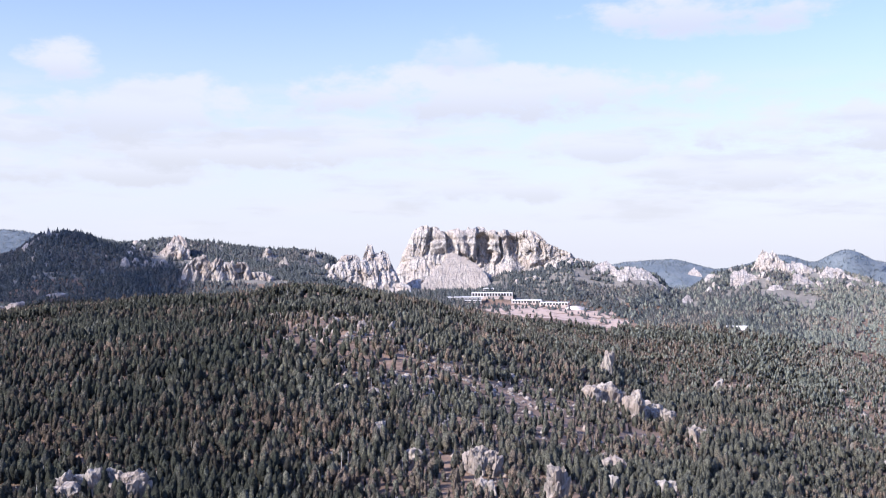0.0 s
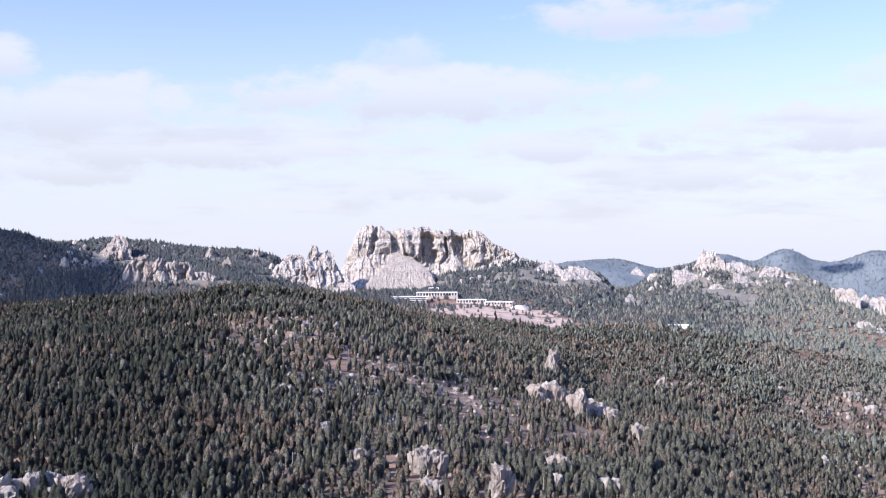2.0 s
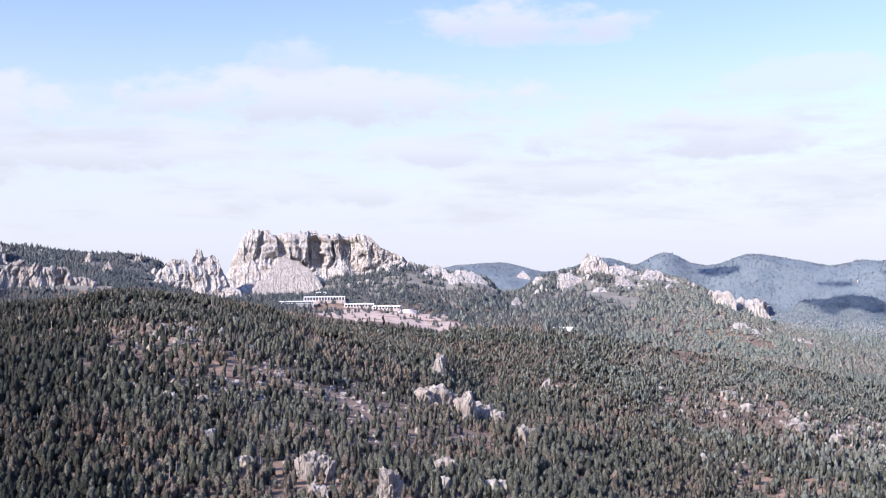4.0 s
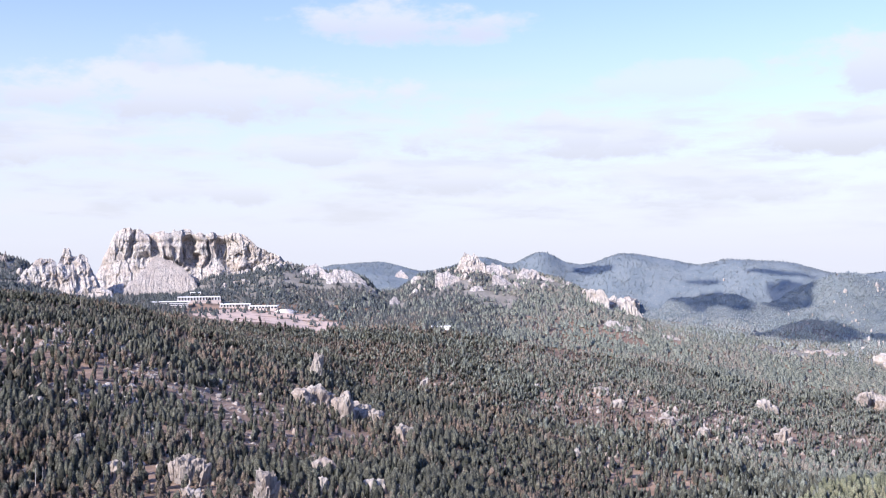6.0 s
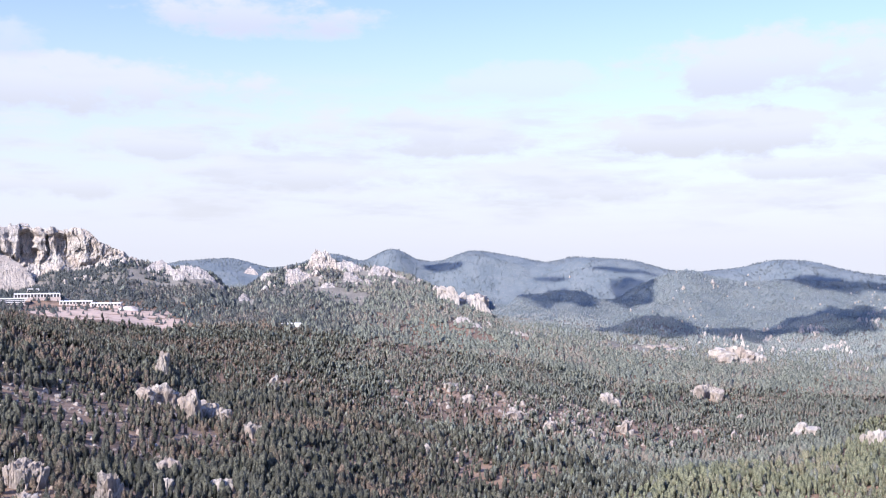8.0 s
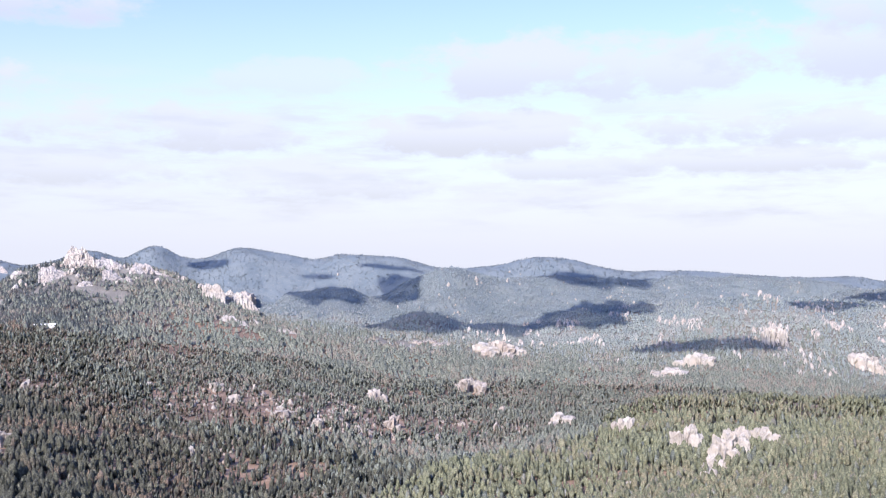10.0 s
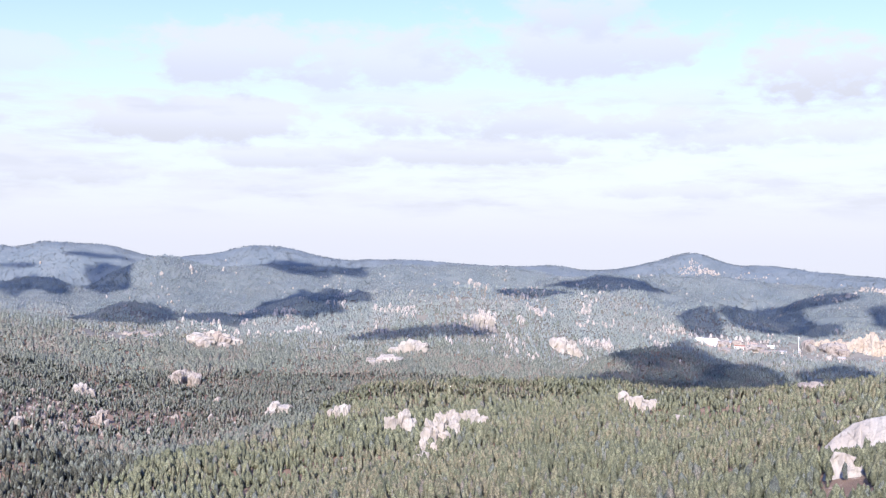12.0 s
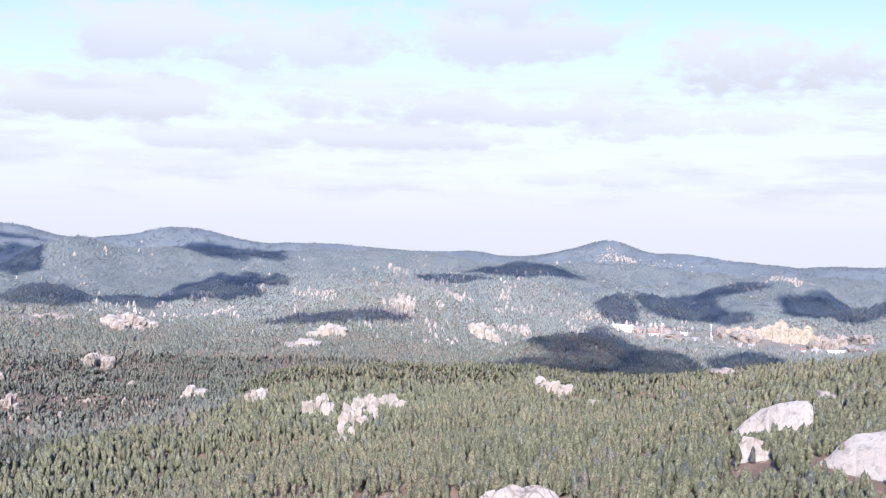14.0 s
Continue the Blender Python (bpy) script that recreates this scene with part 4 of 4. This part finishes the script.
RUBBLE += [
    (-15, 2680, 450, 170, 90, 9, 1.1), (17.5, 2720, 300, 140, 160, 9, 1.2), (5.0, 2690, 110, 70, 280, 9, 1.0), (6.9, 2690, 70, 60, 160, 8, 1.1), (63, 4350, 300, 120, 200, 6, 1.3), (9, 1250, 170, 260, 130, 3.4, 1.4),
    (41, 2300, 500, 300, 120, 6, 1.2), (6.5, 2190, 170, 60, 90, 3.5, 1.6), (71.3, 3760, 240, 100, 1300, 4.5, 1.0), (63.8, 4480, 150, 70, 420, 4.5, 1.2), (52, 3900, 900, 260, 600, 5.5, 0.8), (40, 4300, 900, 200, 120, 7, 1.0),
]
stones = [boulder(300 + k) for k in range(8)]
for k, (turn, away, wide, deep, count, size, broad) in enumerate(RUBBLE):
    rng = np.random.default_rng(900 + k)
    off, ahead = rng.normal(0, 0.6, count) * wide, rng.normal(0, 0.6, count) * deep
    groups = rough(off, ahead, 70, 2, 60 + k) > (0.48 if count > 1000 else 0.05)
    a, d = radians(turn) + off[groups] / away, away + ahead[groups]
    x, y = d * np.sin(a), d * np.cos(a)
    tall = size * rng.lognormal(0, 0.35, len(x))
    points, faces = scatter(stones, np.stack((x, y, ground_height(x, y) - 0.1 * tall), 1), tall, broad * rng.uniform(0.6, 1.3, len(x)), 40 + k)
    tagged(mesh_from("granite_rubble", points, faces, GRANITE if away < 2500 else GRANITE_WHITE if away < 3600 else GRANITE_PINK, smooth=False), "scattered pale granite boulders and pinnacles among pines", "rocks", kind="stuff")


# ---- buildings ----
WHITE = plain("white_concrete", (0.60, 0.575, 0.55), 0.8, 0.08, 0.2)
TAN = plain("tan_paving", (0.42, 0.34, 0.30), 0.9, 0.12, 0.1)
GLASS_AND_SHADE = plain("dark_window_and_shade", (0.10, 0.10, 0.105), 0.25, 0.2, 0.5)
STONE = plain("granite_walling", (0.34, 0.29, 0.26), 0.9, 0.15, 0.4)
STEEL = plain("painted_steel", (0.62, 0.64, 0.67), 0.5, 0.05, 0.5, 0.2)
ROOF_RED = plain("rust_roof", (0.28, 0.14, 0.11), 0.8, 0.15, 0.5)
ROOF_GREY = plain("grey_roof", (0.30, 0.30, 0.31), 0.8, 0.12, 0.5)


def part(name, bm, mat, parent, label=""):
    """Link a bmesh as one part under a thing."""
    data = bpy.data.meshes.new(name)
    bm.to_mesh(data)
    bm.free()
    data.materials.append(mat)
    ob = new(name, data)
    ob.parent = parent
    return tagged(ob, label)


def block(x0, x1, y0, y1, z0, z1, edge=0.0):
    bm = bmesh.new()
    bmesh.ops.create_cube(bm, size=1.0)
    for v in bm.verts:
        v.co = Vector(((x0 + x1) / 2 + v.co.x * (x1 - x0), (y0 + y1) / 2 + v.co.y * (y1 - y0), (z0 + z1) / 2 + v.co.z * (z1 - z0)))
    if edge:
        bmesh.ops.bevel(bm, geom=bm.edges[:], offset=edge, segments=1, affect="EDGES")
    return bm


def site(name, turn, away, lift=0.0, twist=0.0):
    """An empty that stands on the ground and faces the eye along -y."""
    thing = new(name)
    place = spot(turn, away)
    thing.matrix_basis = pose(place.x, place.y, place.z + lift, 0, 0, -turn + twist)
    return thing


def colonnade(turn, away, wide, deep, tall, bays, label, lift=0.0, twist=0.0):
    """A long flat-roofed hall with a row of square pillars before dark glass."""
    hall = site("visitor_hall", turn, away, lift, twist)
    part("base", block(-wide / 2 - 2, wide / 2 + 2, -deep / 2 - 3, deep / 2, -9, 0.5, 0.1), TAN, hall, "pale stone base")
    part("wall", block(-wide / 2 + 1, wide / 2 - 1, -deep / 2 + 2.5, deep / 2 - 0.5, 0.5, tall - 1.8), STONE, hall)
    part("roof", block(-wide / 2 - 1, wide / 2 + 1, -deep / 2 - 1, deep / 2 + 0.5, tall - 1.8, tall, 0.15), WHITE, hall, "flat white concrete roof")
    gap = wide / bays
    for k in range(bays + 1):
        x = -wide / 2 + k * gap
        part("pillar", block(x - 0.9, x + 0.9, -deep / 2 - 0.6, -deep / 2 + 0.6, 0.5, tall - 1.8, 0.08), WHITE, hall)
        if k < bays:
            part("window", block(x + 1.1, x + gap - 1.1, -deep / 2 + 2.3, -deep / 2 + 2.45, 0.9, tall - 2.2), GLASS_AND_SHADE, hall, "dark glass")
    return tagged(hall, label, "building", "visitor buildings")


def parking_deck(turn, away, wide, deep, floors, label, lift=0.0, twist=0.0):
    """Open decks of concrete, with dark blocks between the levels painted as their shade."""
    deck = site("parking_deck", turn, away, lift, twist)
    part("base", block(-wide / 2, wide / 2, -deep / 2, deep / 2, -9, 0.3, 0.1), STONE, deck)
    for k in range(floors):
        z = 0.3 + k * 3.6
        part("shade_core", block(-wide / 2 + 2, wide / 2 - 2, -deep / 2 + 3, deep / 2 - 1, z, z + 2.4), GLASS_AND_SHADE, deck, "dark block coloured as the shade inside a parking level")
        part("floor_slab", block(-wide / 2 + k * 4, wide / 2 + k * 2, -deep / 2 + k * 3, deep / 2, z + 2.4, z + 3.6, 0.12), WHITE, deck, "white concrete parapet")
        for q in range(8):
            x = -wide / 2 + 3 + q * (wide - 6) / 7
            part("column", block(x - 0.4, x + 0.4, -deep / 2 + k * 3 + 0.4, -deep / 2 + k * 3 + 1.2, z, z + 2.4, 0.05), WHITE, deck)
    return tagged(deck, label, "parking garage", "visitor buildings")


def terrace(turn, away, wide, deep, label, lift=0.0):
    """A round-fronted amphitheatre terrace with steps of seats."""
    seats = site("amphitheatre", turn, away, lift)
    for k in range(6):
        bm = bmesh.new()
        r = wide * (1 - 0.13 * k)
        bmesh.ops.create_cone(bm, cap_ends=True, segments=28, radius1=r, radius2=r, depth=1.0)
        for v in bm.verts:
            v.co = Vector((v.co.x, v.co.y * deep / wide, v.co.z - 4.5 + k * 0.95 if v.co.z > 0 else -9.0))
        part("seat_row", bm, WHITE if k % 2 == 0 else TAN, seats)
    return tagged(seats, label, "amphitheatre")


def house(turn, away, wide, deep, tall, roof_mat, wall_mat, label, twist=0.0):
    home = site("town_building", turn, away, 0.0, twist)
    part("wall", block(-wide / 2, wide / 2, -deep / 2, deep / 2, -5, tall), wall_mat, home)
    bm = bmesh.new()
    o, h = 0.7, deep * 0.22
    ring = [bm.verts.new(p) for p in ((-wide / 2 - o, -deep / 2 - o, tall), (wide / 2 + o, -deep / 2 - o, tall), (wide / 2 + o, deep / 2 + o, tall),
                                      (-wide / 2 - o, deep / 2 + o, tall), (-wide / 2 - o, 0, tall + h), (wide / 2 + o, 0, tall + h))]
    for f in ((0, 1, 5, 4), (2, 3, 4, 5), (3, 0, 4), (1, 2, 5), (3, 2, 1, 0)):
        bm.faces.new([ring[i] for i in f])
    part("roof", bm, roof_mat, home)
    count = max(2, int(wide / 5))
    for k in range(count):
        x = -wide / 2 + (k + 0.5) * wide / count
        part("window", block(x - 0.8, x + 0.8, -deep / 2 - 0.06, -deep / 2 + 0.02, tall * 0.35, tall * 0.75), GLASS_AND_SHADE, home, "dark window")
    return tagged(home, label, "building", "town buildings")




def plaza(turn0, turn1, near, far, label):
    """Pale paved and bare ground laid over the slope, with a ragged border."""
    a, d = np.meshgrid(np.radians(np.linspace(turn0, turn1, 90)), np.linspace(near, far, 60))
    x, y = d * np.sin(a), d * np.cos(a)
    u, v = (a - a.min()) / (a.max() - a.min()) * 2 - 1, (d - near) / (far - near) * 2 - 1
    inside = (np.abs(u) ** 2.5 + np.abs(v) ** 2.5 + 0.55 * rough(x, y, 60, 3, 81)) < 0.9
    points = np.stack((x, y, ground_height(x, y) + np.where(inside, 0.35, -1.5)), -1).reshape(-1, 3)
    k = np.arange(a.size).reshape(a.shape)
    faces = np.stack((k[:-1, :-1], k[:-1, 1:], k[1:, 1:], k[1:, :-1]), -1)[(inside[:-1, :-1] | inside[1:, 1:])]
    return tagged(mesh_from("plaza", points, faces, PAVING), label, "pavement", kind="structure")


PAVING = plain("pinkish_paving", (0.36, 0.262, 0.205), 0.95, 0.14, 0.06)
plaza(2.2, 9.8, 2075, 2345, "pinkish bare terraces around the visitor buildings")
plaza(63.2, 67.4, 2900, 3050, "pale cleared ground in the valley town")
plaza(71.5, 77.0, 2890, 3000, "pale cleared ground at the edge of town")
colonnade(2.57, 2400, 88, 22, 8.5, 14, "long white flat-roofed hall with a row of pillars", 4.0)
parking_deck(1.0, 2350, 84, 30, 3, "white concrete parking deck with stacked open levels", -1.0)
colonnade(4.4, 2350, 62, 22, 7, 10, "low white flat-roofed hall with pillars before dark glass", 2.0, -4.0)
colonnade(5.85, 2330, 58, 22, 6.5, 9, "low white flat-roofed wing with pillars before dark glass", 2.0, -9.0)
colonnade(2.4, 2520, 22, 12, 6, 4, "small white flat-roofed building among pines", 2.0)
terrace(6.95, 2310, 24, 20, "pale round amphitheatre with stepped seats", 5.0)
house(15.1, 2150, 38, 10, 3.4, WHITE, WHITE, "long low white-roofed building in a forest clearing")
house(-1.55, 2480, 34, 10, 4, ROOF_GREY, WHITE, "low pale building at the foot of granite spires")

TOWN = [
    (63.7, 2960, 60, 24, 9), (64.6, 2990, 34, 18, 8), (65.3, 2950, 26, 14, 7), (66.1, 2980, 22, 12, 6), (66.8, 3010, 20, 12, 6), (67.4, 2960, 18, 10, 6),
    (72.4, 2930, 40, 16, 7), (73.3, 2950, 26, 14, 7), (74.2, 2930, 46, 18, 8), (75.0, 2970, 24, 12, 6), (75.8, 2940, 30, 14, 7), (70.2, 2960, 18, 10, 6),
]
for k, (turn, away, wide, deep, tall) in enumerate(TOWN):
    roof_mat = (WHITE, ROOF_GREY, ROOF_RED, ROOF_GREY)[k % 4]
    word = ("white-roofed", "grey-roofed", "rust-roofed", "grey-roofed")[k % 4]
    house(turn, away, wide, deep, tall, roof_mat, WHITE if k % 2 == 0 else TAN, word + " pale town building in a wooded valley", (k * 37) % 50 - 25)

mast = site("water_tower", 68.16, 3000)
for name, low, high, r0, r1 in (("shaft", -3, 36, 1.0, 0.8), ("tank", 36, 41, 1.7, 1.6), ("base", -4, 2, 2.2, 1.9)):
    bm = bmesh.new()
    bmesh.ops.create_cone(bm, cap_ends=True, segments=14, radius1=r0, radius2=r1, depth=high - low)
    bmesh.ops.translate(bm, vec=(0, 0, (low + high) / 2), verts=bm.verts)
    part(name, bm, STEEL, mast)
tagged(mast, "slender pale steel tower standing above the town", "tower")


# ---- clouds overhead, whose shade lies on the hills ----
def vapour(name):
    """Thin cloud that lets part of the sunlight through."""
    made, t, shader, place = material(name)
    shader.inputs["Base Color"].default_value = (0.8, 0.8, 0.82, 1)
    t.link(t.smooth(t.noise(place.outputs["Position"], 0.012, 4.0), 0.35, 0.7, 0.40, 0.66), shader.inputs["Alpha"])
    return made


CLOUD = vapour("cloud")


def cloud(turn, away, wide, deep, seed):
    """A flat-bottomed cumulus that shades the ground at that bearing and distance."""
    ground_place = spot(turn, away)
    middle = ground_place + SUN_WAY * ((1750 - ground_place.z) / SUN_WAY.z)
    bm = bmesh.new()
    bmesh.ops.create_icosphere(bm, subdivisions=4, radius=1.0)
    a = -radians(turn)
    for v in bm.verts:
        p = v.co.copy()
        swell = 1 + 0.38 * noise.noise(p * 1.3 + Vector((seed, 0, 0))) + 0.3 * noise.noise(p * 2.9 + Vector((0, seed, 0))) + 0.2 * noise.noise(p * 7)
        x, y, z = p.x * wide * swell, p.y * deep * swell, p.z * min(wide, deep) * (0.45 if p.z > 0 else 0.12) * swell
        v.co = Vector((x * math.cos(a) - y * math.sin(a), x * math.sin(a) + y * math.cos(a), z)) + middle
    data = bpy.data.meshes.new("cloud")
    bm.to_mesh(data)
    bm.free()
    data.materials.append(CLOUD)
    for f in data.polygons:
        f.use_smooth = True
    return tagged(new("cloud", data), "white cumulus cloud drifting over the hills", "cloud", "cumulus clouds")


# shaded ground: bearing, dip of its far and near edges, half its breadth in degrees
SHADES = [
    (33.6, -1.25, -2.4, 1.7), (34.0, -3.4, -4.5, 2.4), (38.5, -4.1, -4.7, 2.0), (42.3, -3.2, -4.5, 2.6), (44.5, -3.0, -3.6, 1.6), (29.5, -1.95, -2.5, 2.0), (23.0, -0.7, -1.25, 1.2),
    (43.0, -1.15, -1.65, 3.2), (28.7, -1.5, -1.65, 0.7), (32.4, -0.95, -1.2, 1.5), (49.0, -4.75, -5.3, 4.0),
]
SHADES += [
    (63.3, -3.5, -5.0, 1.1), (66.5, -3.7, -4.8, 1.9), (69.0, -4.4, -4.9, 1.0), (62.0, -5.5, -7.1, 2.8), (65.8, -6.6, -7.6, 2.0), (58.5, -7.3, -8.0, 4.0), (63.5, -7.7, -8.2, 2.0),
    (70.3, -6.5, -7.2, 2.2), (69.0, -2.8, -3.5, 1.8), (74.5, -3.5, -4.4, 2.6), (54.8, -2.7, -3.3, 1.9), (58.5, -2.0, -2.8, 3.0), (-20.3, 1.0, -2.6, 5.2),
]
for k, (turn, top, low, half) in enumerate(SHADES):
    start = 1800.0 if turn > 45 else 1300.0
    near, far = dip(turn, low, start)[1], dip(turn, top, start)[1]
    deep = min(max((far - near) / 2, 24.0), 420.0)
    middle = min((near + far) / 2, near + deep)
    cloud(turn, middle, max(middle * math.tan(radians(half)), 60.0), deep, k * 5.3)


# ---- the woods ----
def unit_pines(count, sprays, seed, sides=5, rings=2):
    return [pine_shape(sprays, seed + k, sides, rings) for k in range(count)]


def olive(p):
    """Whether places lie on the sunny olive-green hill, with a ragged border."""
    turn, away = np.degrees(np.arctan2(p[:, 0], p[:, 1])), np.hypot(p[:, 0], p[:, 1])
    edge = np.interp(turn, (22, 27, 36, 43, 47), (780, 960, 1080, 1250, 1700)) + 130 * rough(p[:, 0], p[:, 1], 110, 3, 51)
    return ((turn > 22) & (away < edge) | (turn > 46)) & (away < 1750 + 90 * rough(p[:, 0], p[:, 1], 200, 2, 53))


def needle_tints(p, seed):
    """Which needle tint each place takes: darkest on the home slope, olive on the sunny hill, and pale and bluer down
    the valley as painted haze.
    """
    turn, away = np.degrees(np.arctan2(p[:, 0], p[:, 1])), np.hypot(p[:, 0], p[:, 1])
    draw, draw_far = np.random.default_rng(seed + 50).random((2, len(p)))
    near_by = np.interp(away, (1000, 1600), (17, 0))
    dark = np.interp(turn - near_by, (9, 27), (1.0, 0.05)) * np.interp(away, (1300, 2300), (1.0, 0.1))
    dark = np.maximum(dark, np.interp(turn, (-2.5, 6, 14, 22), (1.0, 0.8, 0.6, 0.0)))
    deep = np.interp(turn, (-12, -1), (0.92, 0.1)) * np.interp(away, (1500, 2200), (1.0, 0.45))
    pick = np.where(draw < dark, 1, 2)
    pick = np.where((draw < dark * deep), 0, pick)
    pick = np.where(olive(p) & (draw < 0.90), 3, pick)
    # the haze painted into the needles deepens with distance
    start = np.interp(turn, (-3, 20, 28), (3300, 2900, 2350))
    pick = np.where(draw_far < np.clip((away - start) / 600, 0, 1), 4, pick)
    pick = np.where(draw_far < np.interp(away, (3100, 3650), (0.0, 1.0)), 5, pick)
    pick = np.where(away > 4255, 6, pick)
    # pines on the left ridges take the tint that holds painted shade
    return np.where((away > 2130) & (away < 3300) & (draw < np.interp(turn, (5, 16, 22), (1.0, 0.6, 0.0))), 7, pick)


NEEDLE_TINTS = ((PINE_DARK, "blackish green"), (PINE, "dark green"), (PINE_MID, "grey-green"), (PINE_OLIVE, "olive-green"), (PINE_HAZE, "haze-tinted grey-green"), (PINE_HAZE_FAR, "haze-tinted blue-green"), (PINE_HAZE_BLUE, "blue"), (PINE_SHADE_HAZE, "shade-tinted blue-grey"))


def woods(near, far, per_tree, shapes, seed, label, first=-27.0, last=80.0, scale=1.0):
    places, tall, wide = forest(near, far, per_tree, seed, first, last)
    kind = needle_tints(places, seed)
    for k, (shade, word) in enumerate(NEEDLE_TINTS):
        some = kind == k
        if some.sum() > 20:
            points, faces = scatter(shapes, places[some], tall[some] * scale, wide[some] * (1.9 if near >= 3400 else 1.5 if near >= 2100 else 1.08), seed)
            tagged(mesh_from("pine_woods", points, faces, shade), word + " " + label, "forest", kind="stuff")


places, tall, wide = forest(480.0, 860.0, 21.0, 1)
order = np.argsort(np.hypot(places[:, 0], places[:, 1]), kind="stable")
single, rest = order[:300], order[300:]
kind = needle_tints(places, 1)
for k, (shade, word) in enumerate(NEEDLE_TINTS[:4]):
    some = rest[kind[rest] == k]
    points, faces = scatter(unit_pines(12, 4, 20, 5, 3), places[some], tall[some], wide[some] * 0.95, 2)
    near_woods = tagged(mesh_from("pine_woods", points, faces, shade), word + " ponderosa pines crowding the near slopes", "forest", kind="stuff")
    points, faces = scatter([trunk_shape(3)], places[some], tall[some], wide[some], 2)
    mesh_from("trunks", points, faces, BARK).parent = near_woods
woods(860, 1400, 22.0, unit_pines(12, 0, 50, 4, 3), 3, "ponderosa pines covering the hillsides")
woods(1400, 2100, 29.0, unit_pines(10, 0, 70, 3, 2), 4, "ponderosa forest on rolling hillsides")
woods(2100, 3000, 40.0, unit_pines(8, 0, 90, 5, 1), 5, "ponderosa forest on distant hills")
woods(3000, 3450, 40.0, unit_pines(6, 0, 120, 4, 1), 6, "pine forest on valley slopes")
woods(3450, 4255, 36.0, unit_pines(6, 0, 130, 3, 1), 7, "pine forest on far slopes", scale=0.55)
woods(4256, 4900, 75.0, unit_pines(6, 0, 130, 3, 1), 9, "pine forest along the horizon, tinted as haze", scale=0.5)
woods(300, 3000, 1800.0, unit_pines(4, 0, 140, 4, 1), 8, "scattered pines behind the viewpoint", 82.0, 330.0)

# bare grey snags among the living pines
SNAG = plain("weathered_deadwood", (0.40, 0.37, 0.34), 0.9, 0.15, 0.6)
for near, far, per_tree, seed in ((500.0, 1100.0, 900.0, 21), (1100.0, 2000.0, 2200.0, 22)):
    spots, rise, _ = forest(near, far, per_tree, seed)
    points, faces = scatter([trunk_shape(3)], spots, rise * 0.95, np.full(len(spots), 0.8 + near / 1600), seed)
    tagged(mesh_from("dead_trees", points, faces, SNAG), "bare grey dead pine trunks standing among the living forest", "trees", kind="stuff")

# windfall on the open slopes
for turn, away, across, deep, count, seed in ((-4.5, 1130, 150, 230, 260, 31), (1.5, 1000, 180, 260, 300, 32), (-14.0, 1050, 230, 260, 160, 33), (25.0, 1550, 260, 260, 220, 34)):
    rng = np.random.default_rng(seed)
    a, d = radians(turn) + rng.normal(0, 0.6, count) * across / away, away + rng.normal(0, 0.6, count) * deep
    lie = np.stack((d * np.sin(a), d * np.cos(a), ground_height(d * np.sin(a), d * np.cos(a)) + 0.35), 1)
    rod = trunk_shape(3)
    log = (np.stack((rod[0][:, 2], rod[0][:, 0] * 1.2, rod[0][:, 1] * 0.5), 1), rod[1])
    points, faces = scatter([log], lie, rng.uniform(7, 13, count), np.ones(count), seed)
    tagged(mesh_from("fallen_logs", points, faces, SNAG), "bleached fallen pine logs lying across the open slope", "logs", kind="stuff")

# the nearest pines one by one
models = []
for k in range(8):
    pine = new("pine_tree")
    points, faces = pine_shape(14, 200 + k, 6, 4)
    mesh_from("crown", points, faces, PINE if k < 4 else PINE_OLIVE).parent = pine
    points, faces = trunk_shape(5)
    mesh_from("trunk", points, faces, BARK).parent = pine
    tagged(pine, "dark green ponderosa pine on a steep slope" if k < 4 else "olive-green ponderosa pine on a sunny slope", "tree", "nearest pines")
    models.append(pine)
used = set()
rng = np.random.default_rng(77)
for n, i in enumerate(single):
    breed = n % 4 + (4 if kind[i] == 3 else 0)
    m = Matrix.LocRotScale(places[i], Euler((0, 0, rng.random() * 6.28)), None)
    one = models[breed] if breed not in used else copy_thing(models[breed], m)
    used.add(breed)
    one.matrix_basis = m @ Matrix.Diagonal((tall[i] * wide[i], tall[i] * wide[i], tall[i], 1))
